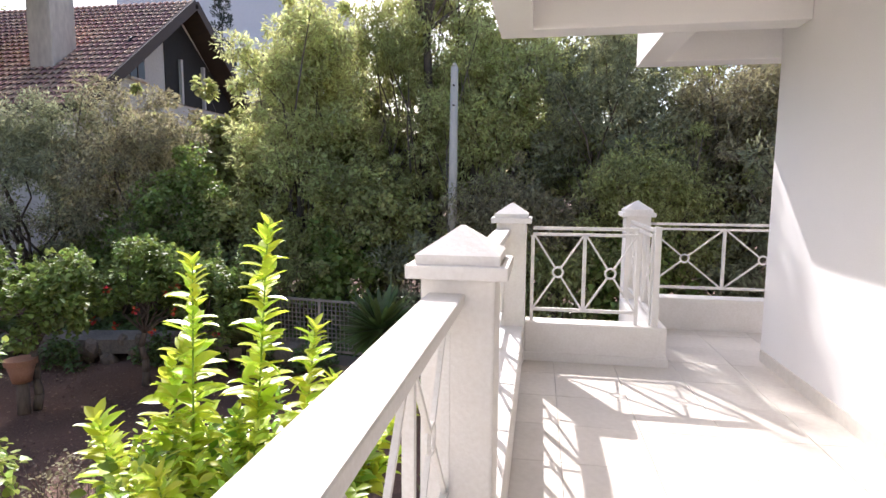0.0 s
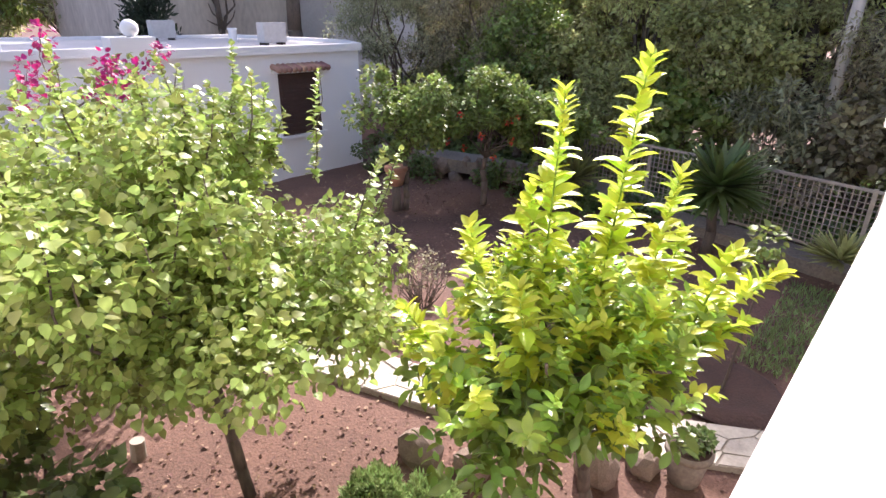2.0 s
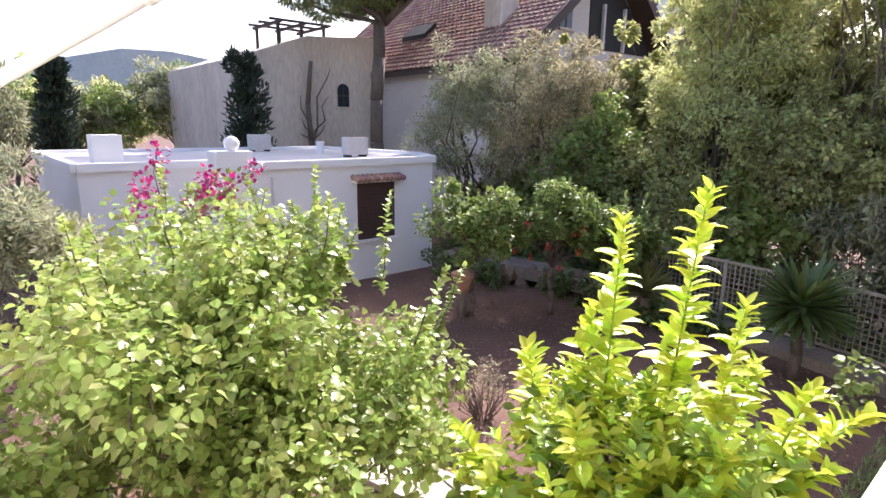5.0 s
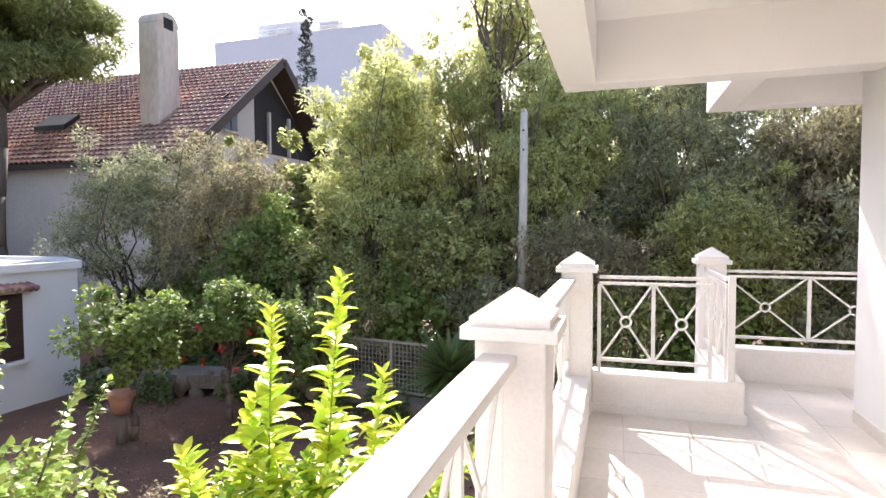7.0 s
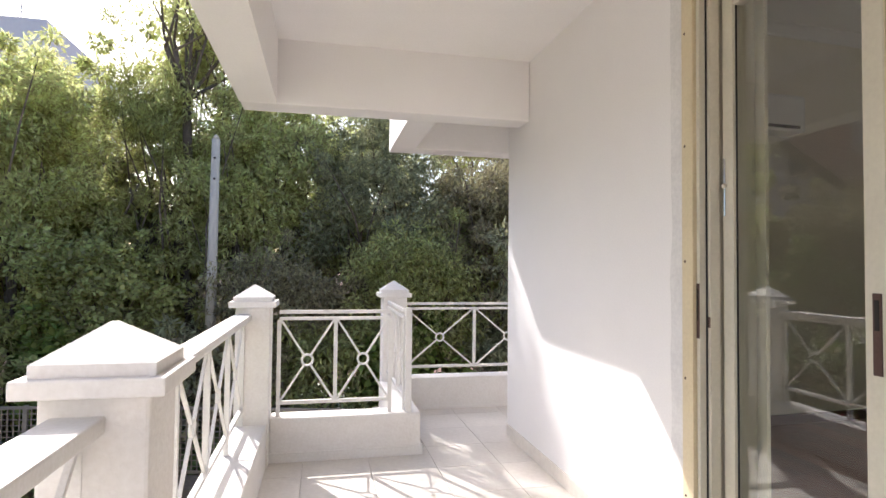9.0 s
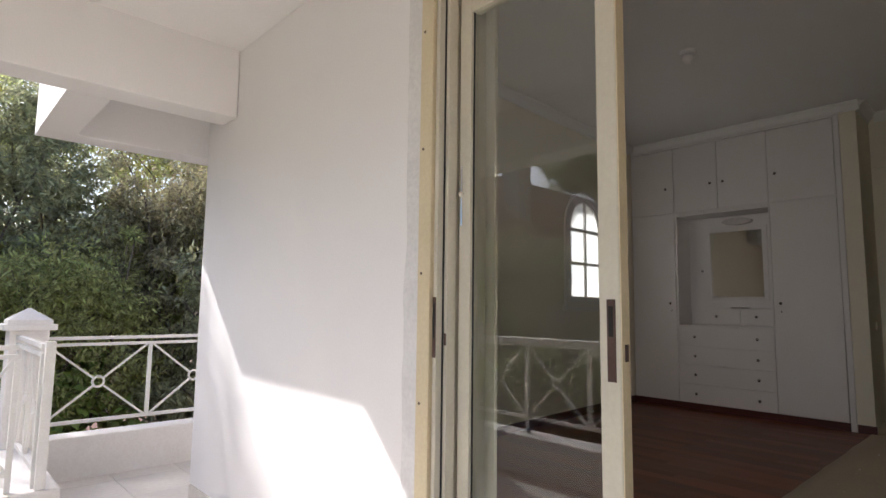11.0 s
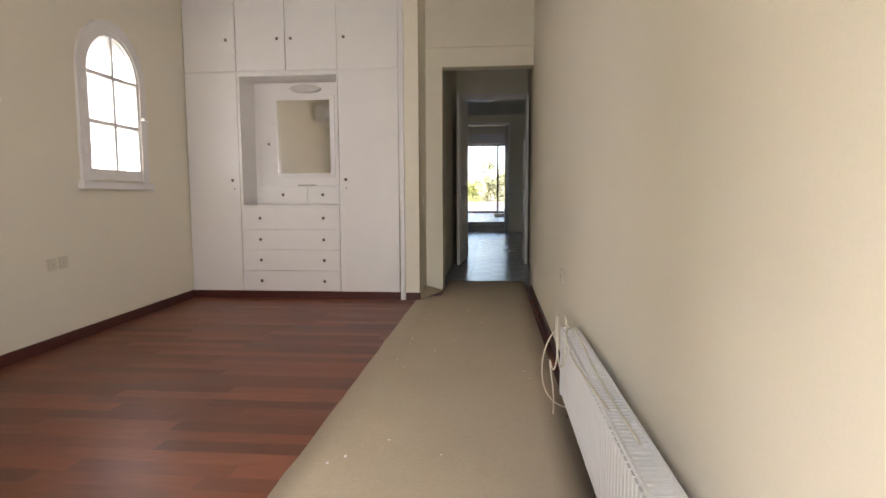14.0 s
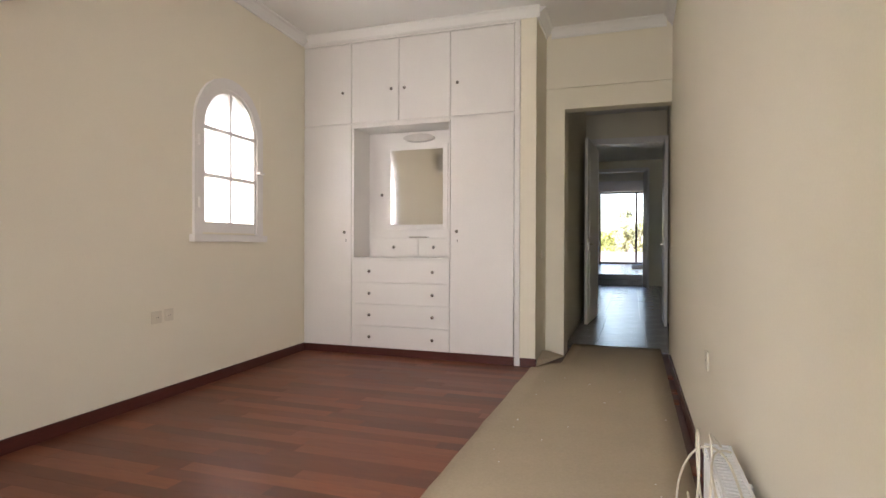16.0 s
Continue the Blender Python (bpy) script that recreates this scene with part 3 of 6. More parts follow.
part("finger_pull", box(B(), DX - 0.0045, DX - 0.0028, 2.182, 2.195, 1.0, 1.08), M_DARK, h)
part("latch", box(B(), DX + 0.015, DX + 0.03, 2.1565, 2.16, 0.935, 0.98, 0.001), M_HANDLE, d)
part("bolt_rod", rod(B(), (DX - 0.004, 2.752, 1.35), (DX - 0.004, 2.752, 1.56), 0.004, seg=6), M_CHROME, d)
part("bolt_knob", ball(B(), (DX - 0.006, 2.75, 1.46), 0.01), M_PLASTIC, d)

f = thing("door_frame_3", (2.9, 2.8, 0), "cream aluminium frame of the sliding balcony door", "door frame", "", "structure")
part("jamb_trim", box(B(), 2.886, 2.93, 2.806, 2.868, -0.05, 2.28, 0.003), M_ALU, f)
part("jamb", box(B(), 2.9, 3.14, 2.785, 2.802, -0.05, 2.28, 0.002), M_ALU_PALE, f)
part("jamb", box(B(), 2.932, 2.972, 2.768, 2.785, -0.05, 2.28, 0.002), M_ALU_PALE, f)
# black strip drawn in for the shaded gap between trim and stile
part("seal_gap_strip", box(B(), 2.925, 2.9305, 2.7815, 2.7855, 0, 2.25), M_RUBBER, f)
h = part("lock_plate", box(B(), 2.8975, 2.902, 2.7865, 2.8015, 0.905, 1.105, 0.001), M_HANDLE, f, "brown recessed lock plate")
part("finger_pull", box(B(), 2.896, 2.8978, 2.79, 2.798, 0.97, 1.085), M_DARK, h)
part("keyhole", box(B(), 2.9295, 2.9325, 2.7695, 2.78, 0.945, 0.985, 0.001), M_HANDLE, f)
for z in (0.32, 0.751, 1.186, 1.62, 2.05):
    part("screw", rod(B(), (2.8845, 2.849, z), (2.8865, 2.849, z), 0.005, seg=8), M_HANDLE, f)
part("head", box(B(), 2.886, 3.14, 1.319, 2.806, 2.2, 2.28, 0.003), M_ALU, f)
part("jamb_trim", box(B(), 2.8, 2.835, 1.345, 1.37, -0.05, 2.28, 0.003), M_ALU, f)
part("jamb", box(B(), 2.835, 2.938, 1.318, 1.369, -0.05, 2.2, 0.001), M_ALU_PALE, f)
for x in (2.816, 2.879):
    part("seal_gap_strip", box(B(), x, x + 0.013, 1.367, 1.3755, 0, 2.2, 0.001), M_RUBBER, f)
part("track", box(B(), 2.838, 2.87, 1.368, 1.374, 0, 2.2, 0.001), M_ALU, f)
part("latch_keeper", box(B(), 2.868, 2.902, 1.374, 1.394, 1.247, 1.322, 0.003), M_HANDLE, f)
for x in (2.817, 2.878):
    part("catch", box(B(), x, x + 0.014, 1.374, 1.388, 0.938, 0.966, 0.002), M_HANDLE, f)
part("sill", box(B(), 2.86, 3.16, 1.3, 2.86, -0.058, 0.02, 0.004), M_TILE, f)
for y_in, y_out, xa_, xb_ in ((2.869, 2.95, 2.8965, 2.9), (1.344, 1.25, 2.8065, 2.81)):
    edge = [(y_out + 0.022 * noise.noise((z * 4.1, y_out, 0)) + 0.008 * noise.noise((z * 19, y_out, 2)), z) for z in [-0.05 + 0.06 * k for k in range(39)]]
    strip = prism(B(), [(y_in, -0.05)] + edge + [(y_in, 2.23)], "x", xa_, xb_)
    part("plaster_patch", strip, M_PLASTER, f, "rough unpainted plaster strip beside the frame")

# ---- bedroom things ----
g = thing("built_in_wardrobe", (WARD, 3.7, 0), "white lacquered built-in wardrobe with mirror niche and drawers", "wardrobe")
X = WARD
bm = B()
box(bm, X + 0.022, END + 0.14, 2.607, 4.2, 0.07, 0.9)
box(bm, X + 0.022, END + 0.14, 4.2, 4.735, 0.07, 2.95)
box(bm, X + 0.022, END + 0.14, 2.607, 3.235, 0.07, 2.95)
box(bm, X + 0.022, END + 0.14, 3.235, 4.19, 2.135, 2.95)
box(bm, X + 0.33, END + 0.14, 3.235, 4.19, 0.9, 2.135)
part("body", bm, M_LACQUER, g)
part("plinth", box(B(), X + 0.012, X + 0.03, 2.66, 4.735, -0.02, 0.07), M_SKIRT, g, "dark red plinth")
part("side_post", box(B(), X - 0.012, X + 0.03, 2.607, 2.65, 0.0, 2.95, 0.004), M_LACQUER, g)
part("top_fascia", box(B(), X, X + 0.03, 2.65, 4.735, 2.935, 3.0, 0.003), M_LACQUER, g)


def knob(parent, y, z, x=X):
    k = part("knob", rod(B(), (x, y, z), (x - 0.014, y, z), 0.006, seg=10), M_CHROME, parent, "small chrome knob")
    bm = ball(B(), (x - 0.02, y, z), 0.0155, (0.6, 1, 1))
    head = mesh_of("knob_head", bm, M_KNOB, True)
    ob = new("knob_head", head)
    ob.parent = parent
    ob.matrix_parent_inverse = parent_inverse(parent)


def panel(name, y0, y1, z0, z1, knobs, x=X, proud=0.022):
    p = part(name, box(B(), x, x + proud, y0 + 0.0045, y1 - 0.0045, z0 + 0.0045, z1 - 0.0045, 0.003), M_LACQUER, g)
    for ky, kz in knobs:
        knob(p, ky, kz, x)
    return p


def keyhole(p, y, z):
    part("keyhole", box(B(), X - 0.001, X + 0.001, y - 0.003, y + 0.003, z - 0.014, z + 0.006), M_DARK, p)


keyhole(panel("door", 4.215, 4.735, 0.07, 2.17, [(4.28, 1.15)]), 4.272, 1.075)
keyhole(panel("door", 2.655, 3.234, 0.07, 2.155, [(3.165, 1.152)]), 3.165, 1.075)
for y0, y1, ky in ((4.215, 4.735, 4.3), (3.73, 4.215, 3.8), (3.234, 3.73, 3.668), (2.655, 3.234, 3.163)):
    panel("upper_door", y0, y1, 2.172, 2.93, [(ky, 2.465)])
for z0, z1 in ((0.072, 0.277), (0.277, 0.48), (0.48, 0.678), (0.678, 0.893)):
    panel("drawer", 3.235, 4.19, z0, z1, [(4.02, (z0 + z1) / 2), (3.393, (z0 + z1) / 2)])
bm = B()
box(bm, X + 0.001, X + 0.33, 4.19, 4.213, 0.895, 2.17)
box(bm, X + 0.001, X + 0.33, 3.2345, 3.245, 0.895, 2.155)
box(bm, X + 0.001, X + 0.33, 3.245, 4.19, 2.13, 2.165)
box(bm, X - 0.006, X + 0.33, 3.245, 4.19, 0.895, 0.912)
part("niche", bm, M_LACQUER, g)
NB = X + 0.33
niche_box = part("mirror_cabinet", box(B(), NB - 0.03, NB, 3.30, 4.11, 1.1, 2.125, 0.003), M_LACQUER, g)
bm = B()
for y0, y1, z0, z1 in ((3.94, 3.99, 1.18, 2.0), (3.35, 3.4, 1.18, 2.0), (3.4, 3.94, 1.18, 1.228), (3.4, 3.94, 1.95, 2.0)):
    box(bm, NB - 0.046, NB - 0.03, y0, y1, z0, z1, 0.003)
part("mirror_frame", bm, M_LACQUER, g)
part("mirror", box(B(), NB - 0.036, NB - 0.031, 3.4, 3.94, 1.228, 1.95), M_MIRROR, g, "rectangular mirror")
knob(niche_box, 4.03, 1.52, NB - 0.03)
part("drawer_box", box(B(), NB - 0.1, NB, 3.3, 4.11, 0.913, 1.098, 0.002), M_LACQUER, g)
for y0, y1 in ((3.3, 3.62), (3.62, 4.11)):
    dr = part("small_drawer", box(B(), NB - 0.115, NB - 0.101, y0 + 0.003, y1 - 0.003, 0.93, 1.09, 0.003), M_LACQUER, g)
    knob(dr, (y0 + y1) / 2, 1.01, NB - 0.115)
part("chrome_slot", box(B(), NB - 0.1, NB - 0.03, 3.54, 3.72, 1.1, 1.112, 0.002), M_CHROME, g, "small chrome outlet plate")
bm = B()
n = 16
pts = [(3.635 + 0.155 * math.cos(math.pi * i / n), 2.055 + 0.038 * math.sin(math.pi * i / n)) for i in range(n + 1)]
pts += [(3.635 - 0.155 * math.cos(math.pi * i / n), 2.055 - 0.038 * math.sin(math.pi * i / n)) for i in range(1, n)]
prism(bm, pts, "x", NB - 0.09, NB - 0.03)
part("lens_lamp", bm, M_STUCCO_GREY, g, "lens-shaped frosted lamp, unlit")

# arched casement
w = thing("window_2", (6.82, NORTH, 1.1), "small white arched casement with frosted panes", "window", "", "structure")


def arch_frame(bm, c, half, z0, spring, width, y0, y1, n=14):
    """A frame with straight sides and a round head."""
    def outline(h):
        pts = [(c - h, z0)] + [(c - h * math.cos(math.pi * i / n), spring + h * math.sin(math.pi * i / n)) for i in range(n + 1)] + [(c + h, z0)]
        return pts
    out, inn = outline(half), outline(half - width)
    for i in range(len(out) - 1):
        q = [out[i], out[i + 1], inn[i + 1], inn[i]]
        lo = [bm.verts.new((p[0], y0, p[1])) for p in q]
        hi = [bm.verts.new((p[0], y1, p[1])) for p in q]
        bm.faces.new(lo)
        bm.faces.new(hi[::-1])
        for k in range(4):
            bm.faces.new((lo[k], hi[k], hi[(k + 1) % 4], lo[(k + 1) % 4]))
    return bm


bm = arch_frame(B(), cx, 0.415, 1.08, spring - 0.03, 0.085, 4.72, 4.76)
box(bm, cx - 0.445, cx + 0.445, 4.695, 4.76, 1.05, 1.105, 0.004)
part("window_frame", bm, M_LACQUER, w)
bm = arch_frame(B(), cx, 0.345, 1.12, spring - 0.03, 0.045, 4.73, 4.78)
box(bm, cx - 0.3, cx + 0.3, 4.732, 4.778, 1.12, 1.2)
sash = part("sash", bm, M_LACQUER, w)
part("glazing_bar", box(B(), cx - 0.015, cx + 0.015, 4.728, 4.77, 1.2, 2.2, 0.003), M_LACQUER, w)
for z in (1.545, 1.895):
    part("glazing_bar", box(B(), cx - 0.3, cx + 0.3, 4.73, 4.768, z - 0.015, z + 0.015, 0.003), M_LACQUER, w)
bm = B()
pts = [(cx - 0.315, 1.15)] + [(cx - 0.315 * math.cos(math.pi * i / 14), spring - 0.03 + 0.315 * math.sin(math.pi * i / 14)) for i in range(15)] + [(cx + 0.315, 1.15)]
prism(bm, pts, "y", 4.75, 4.756)
part("pane", bm, M_FROST, w, "frosted white glass")
part("window_handle", box(B(), cx + 0.33, cx + 0.4, 4.69, 4.722, 1.62, 1.64, 0.004), M_LACQUER, w)
for z in (1.3, 1.75):
    part("hinge", rod(B(), (cx - 0.37, 4.715, z), (cx - 0.37, 4.715, z + 0.07), 0.008, seg=8), M_LACQUER, w)


w.matrix_basis = NW_TURN @ w.matrix_basis


def wall_plate(name, at, size, face, label, category, holes=0):
    x, y, z = at
    g2 = thing(name, at, label, category)
    sgn = 1 if face == "y+" else -1
    a, b = sorted((y, y + sgn * 0.009))
    plate = part("plate", box(B(), x - size / 2, x + size / 2, a, b, z - size / 2, z + size / 2, 0.003), M_PLASTIC, g2)
    c = y + sgn * 0.0095
    if holes:
        bm = rod(B(), (x, c - sgn * 0.001, z), (x, c + sgn * 0.001, z), size * 0.27, seg=20)
        part("socket_face", bm, M_PLASTIC, g2)
        for o in (-0.009, 0.009):
            part("hole", rod(B(), (x + o, c, z), (x + o, c + sgn * 0.0016, z), 0.0025, seg=8), M_DARK, g2)
    else:
        a, b = sorted((y + sgn * 0.008, y + sgn * 0.014))
        part("rocker", box(B(), x - size * 0.33, x + size * 0.33, a, b, z - size * 0.33, z + size * 0.33, 0.002), M_PLASTIC, g2)
    if face == "y-" and y == NORTH:
        g2.matrix_basis = NW_TURN @ g2.matrix_basis


wall_plate("wall_socket", (6.02, NORTH, 0.55), 0.082, "y-", "ivory plastic wall socket on the cream wall", "socket", 1)
wall_plate("wall_socket", (6.125, NORTH, 0.555), 0.082, "y-", "ivory plastic aerial socket on the cream wall", "socket", 1)
wall_plate("wall_socket", (5.86, SOUTH, 0.53), 0.082, "y+", "ivory plastic wall socket on the cream wall", "socket", 1)
wall_plate("light_switch", (3.05, SOUTH, 0.815), 0.085, "y+", "ivory plastic light switch beside the sliding door", "light switch")
wall_plate("light_switch", (8.2, 2.47, 0.95), 0.07, "y-", "ivory plastic light switch at the passage", "light switch")

# radiator on the south wall
r0 = thing("radiator", (4.35, SOUTH, 0.1), "low white panel radiator with a ribbed front", "radiator")
xa, xb, z0, z1 = 3.4, 5.06, 0.12, 0.42
part("back_panel", box(B(), xa, xb, SOUTH + 0.03, SOUTH + 0.05, z0, z1, 0.004), M_RADIATOR, r0)
nrib = 50
rib_me = mesh_of("rib", box(B(), -0.0125, 0.0125, SOUTH + 0.088, SOUTH + 0.1, z0 + 0.015, z1 - 0.02, 0.003), M_RADIATOR)
bm = box(B(), xa, xb, SOUTH + 0.078, SOUTH + 0.09, z0, z1 - 0.004)
front = part("front_panel", bm, M_RADIATOR, r0)
for i in range(nrib):
    piece("rib", rib_me, front, pose(xa + (xb - xa) * (i + 0.5) / nrib, 0, 0))
bm = B()
for i in range(72):
    a = xa + 0.01 + (xb - xa - 0.02) * i / 72
    box(bm, a, a + 0.012, SOUTH + 0.034, SOUTH + 0.094, z1 - 0.006, z1 + 0.002)
box(bm, xa, xb, SOUTH + 0.028, SOUTH + 0.036, z1 - 0.008, z1 + 0.004)
box(bm, xa, xb, SOUTH + 0.092, SOUTH + 0.1, z1 - 0.008, z1 + 0.004)
part("grille", bm, M_RADIATOR, r0)
for a in (xa, xb - 0.008):
    part("end_cover", box(B(), a, a + 0.008, SOUTH + 0.025, SOUTH + 0.102, z0, z1 + 0.004, 0.002), M_RADIATOR, r0)
for a in (xa + 0.2, xb - 0.2):
    part("bracket", box(B(), a, a + 0.03, SOUTH, SOUTH + 0.04, z0 + 0.04, z1 - 0.04), M_RADIATOR, r0)
part("valve", rod(B(), (xb + 0.03, SOUTH + 0.06, 0.0), (xb + 0.03, SOUTH + 0.06, z0 + 0.05), 0.011, seg=10), M_CHROME, r0)


def cable(name, pts, r, mat, label):
    cu = bpy.data.curves.new(name, "CURVE")
    cu.dimensions, cu.bevel_depth, cu.bevel_resolution, cu.resolution_u = "3D", r, 2, 8
    sp = cu.splines.new("NURBS")
    sp.points.add(len(pts) - 1)
    for p, q in zip(sp.points, pts):
        p.co = (*q, 1)
    sp.use_endpoint_u, sp.order_u = True, 4
    cu.materials.append(mat)
    return tagged(new(name, cu), label, "cable", "cables on the radiator")


cable("white_cable", [(5.2, SOUTH + 0.03, 0.004), (5.2, SOUTH + 0.14, 0.02), (5.1, SOUTH + 0.2, 0.22), (5.0, SOUTH + 0.14, 0.45), (4.9, SOUTH + 0.06, 0.46), (4.7, SOUTH + 0.06, 0.426), (4.3, SOUTH + 0.07, 0.427), (3.9, SOUTH + 0.06, 0.427)], 0.0034, M_PLASTIC, "loose white cable lying over the radiator")
cable("white_cable", [(5.02, SOUTH + 0.06, 0.43)] + [(4.9 + (0.1 + 0.02 * k / 16) * math.cos(0.9 + 2 * math.pi * k / 8), SOUTH + 0.1 + 0.004 * k, 0.4 + (0.11 + 0.02 * k / 16) * math.sin(0.9 + 2 * math.pi * k / 8)) for k in range(15)] + [(5.05, SOUTH + 0.14, 0.2), (5.1, SOUTH + 0.12, 0.1), (5.13, SOUTH + 0.12, 0.006)], 0.0034, M_PLASTIC, "loose white cable hanging in a loop")
cable("white_cable", [(4.98, SOUTH + 0.04, 0.43), (4.85, SOUTH + 0.12, 0.49), (4.6, SOUTH + 0.13, 0.42), (4.4, SOUTH + 0.11, 0.425), (4.1, SOUTH + 0.09, 0.425)], 0.0034, M_PLASTIC, "thin white cable lying on the radiator")

# protective paper on the floor
bm = B()
nx, ny = 46, 8
rows = []
for i in range(nx + 1):
    x = 3.2 + (9.12 - 3.2) * i / nx
    y1 = 2.5 if x < WARD + 0.1 else 2.28
    rows.append([bm.verts.new((x, 1.43 + (y1 - 1.43) * j / ny + (0.002 * math.sin(x * 9) if j == ny else 0), 0.006 + 0.004 * noise.noise((x * 2, j * 0.4, 0)) + (0.006 if j == ny and i % 7 == 3 else 0))) for j in range(ny + 1)])
for i in range(nx):
    for j in range(ny):
        bm.faces.new((rows[i][j], rows[i + 1][j], rows[i + 1][j + 1], rows[i][j + 1]))
paper = part("floor_paper", bm, M_PAPER, None, "", True)
tagged(paper, "brown protective paper runner laid on the parquet", "floor paper")
sol = paper.modifiers.new("thickness", "SOLIDIFY")
sol.thickness = 0.002
bm = B()
vs = [bm.verts.new(p) for p in ((7.86, 2.46, 0.012), (8.4, 2.28, 0.012), (8.42, 2.44, 0.05), (8.2, 2.5 - 0.04, 0.09), (7.95, 2.52 - 0.06, 0.05))]
bm.faces.new(vs)
flap = part("paper_flap", bm, M_PAPER, None)
tagged(flap, "crumpled edge of brown paper at the passage", "floor paper")
flap.modifiers.new("thickness", "SOLIDIFY").thickness = 0.003
debris = B()
for i in range(22):
    x, y = random.uniform(3.4, 8.3), random.uniform(1.5, 2.4)
    bmesh.ops.create_icosphere(debris, subdivisions=1, radius=random.uniform(0.003, 0.007), matrix=Matrix.Translation((x, y, 0.013)) @ Matrix.Diagonal((1.4, 1, 0.5, 1)))
tagged(part("plaster_crumbs", debris, M_CEIL), "white plaster crumbs on the brown paper", "debris", "", "stuff")

# ceiling lamp and air conditioner
lamp = thing("ceiling_lamp", (5.78, 3.12, CEIL), "small white round ceiling lamp, unlit", "ceiling lamp")
part("base", rod(B(), (5.78, 3.12, CEIL), (5.78, 3.12, CEIL - 0.03), 0.06, seg=24), M_LACQUER, lamp)
part("bulb", ball(B(), (5.78, 3.12, CEIL - 0.06), 0.045), M_LACQUER, lamp, "", True)
ac = thing("air_conditioner", (4.6, NORTH, 2.15), "white wall-mounted air conditioner", "air conditioner")
part("body", box(B(), 4.18, 5.0, NORTH - 0.19, NORTH - 0.001, 2.17, 2.44, 0.025), M_RADIATOR, ac)
part("outlet", box(B(), 4.24, 4.94, NORTH - 0.195, NORTH - 0.189, 2.19, 2.225, 0.002), M_DARK, ac)
part("flap", box(B(), 4.25, 4.93, NORTH - 0.2, NORTH - 0.194, 2.212, 2.24, 0.002), M_RADIATOR, ac)

ac.matrix_basis = NW_TURN @ ac.matrix_basis

# ---- garden and surroundings ----
rng = np.random.default_rng(7)


def array_mesh(name, verts, faces, mat):
    """A mesh from arrays: verts (n, 3), faces (m, k)."""
    me = bpy.data.meshes.new(name)
    k = faces.shape[1]
    me.vertices.add(len(verts))
    me.vertices.foreach_set("co", verts.astype(np.float32).ravel())
    me.loops.add(faces.size)
    me.loops.foreach_set("vertex_index", faces.astype(np.int32).ravel())
    me.polygons.add(len(faces))
    me.polygons.foreach_set("loop_start", np.arange(0, faces.size, k, dtype=np.int32))
    me.update(calc_edges=True)
    me.materials.append(mat)
    return me


def unit(v):
    return v / np.maximum(np.linalg.norm(v, axis=1, keepdims=True), 1e-9)


# rows along a blade: (distance, half width); then fold and droop
SHAPES = {
    "oval": ([(0, 0), (0.25, 0.38), (0.62, 0.34), (1, 0)], 0.10, 0.12),
    "lance": ([(0, 0), (0.16, 0.15), (0.42, 0.26), (0.7, 0.21), (0.9, 0.08), (1, 0)], 0.07, 0.3),
    "heart": ([(0, 0), (0.03, 0.26), (0.3, 0.43), (0.62, 0.31), (1, 0)], 0.07, 0.22),
    "narrow": ([(0, 0), (0.3, 0.15), (0.65, 0.13), (1, 0)], 0.05, 0.08),
    "needle": ([(0, 0), (0.3, 0.065), (0.7, 0.055), (1, 0)], 0.0, 0.1),
}


def leaves(name, at, way, up, size, shape, mat, parent, label=""):
    """Many folded, drooping leaves in one mesh: base points, directions, blade normals and lengths."""
    rows, fold, droop = SHAPES[shape]
    way = unit(way)
    side = unit(np.cross(way, up))
    nrm = np.cross(side, way)
    n = len(at)
    size = size[:, None]
    fine = len(rows) > 4
    right, left, mid = [], [], []
    for a, w in rows:
        centre = way * a - nrm * droop * a * a
        mid.append(at + centre * size)
        right.append(at + (centre + side * w + nrm * (fold if w else 0)) * size)
        left.append(at + (centre - side * w + nrm * (fold if w else 0)) * size)
    k = len(rows) - 2
    cols = [mid[0]] + right[1:-1] + [mid[-1]] + left[1:-1][::-1] + (mid[1:-1] if fine else [])
    verts = np.stack(cols, 1).reshape(-1, 3)
    base = (np.arange(n) * len(cols))[:, None]
    if fine:
        r_ = list(range(1, k + 1))
        l_ = list(range(2 * k + 1, k + 1, -1))
        m_ = list(range(2 * k + 2, 3 * k + 2))
        quads = [(r_[q], r_[q + 1], m_[q + 1], m_[q]) for q in range(k - 1)] + [(m_[q], m_[q + 1], l_[q + 1], l_[q]) for q in range(k - 1)]
        quads += [(0, r_[0], m_[0], l_[0]), (m_[-1], r_[-1], k + 1, l_[-1])]
    else:
        quads = [(0, 1, 2, 3), (0, 3, 4, 5)]
    faces = np.concatenate([base + np.array([q]) for q in quads], 0)
    me = array_mesh(name, verts, faces, mat)
    if fine:
        me.polygons.foreach_set("use_smooth", np.ones(len(faces), dtype=bool))
    ob = new(name, me)
    if parent:
        ob.parent = parent
        ob.matrix_parent_inverse = parent_inverse(parent)
    return tagged(ob, label) if label else ob


def cloud(clumps, per, spread, size, droop=0.2):
    """Leaf placements round clump centres (x, y, z, radius): mostly near each clump's skin, facing out."""
    c = np.repeat(clumps[:, :3], per, 0)
    r = np.repeat(clumps[:, 3], per)
    d = unit(rng.normal(size=(len(c), 3)))
    rad = r * rng.uniform(0.35, 1.0, len(c)) ** 0.6
    at = c + d * rad[:, None] * np.array(spread)
    way = unit(d + rng.normal(size=d.shape) * 0.7 - np.array([0, 0, droop]))
    up = unit(np.array([0, 0, 1.0]) + rng.normal(size=d.shape) * 0.45 + d * 0.3)
    s = size * rng.uniform(0.55, 1.25, len(c))
    return at, way, up, s


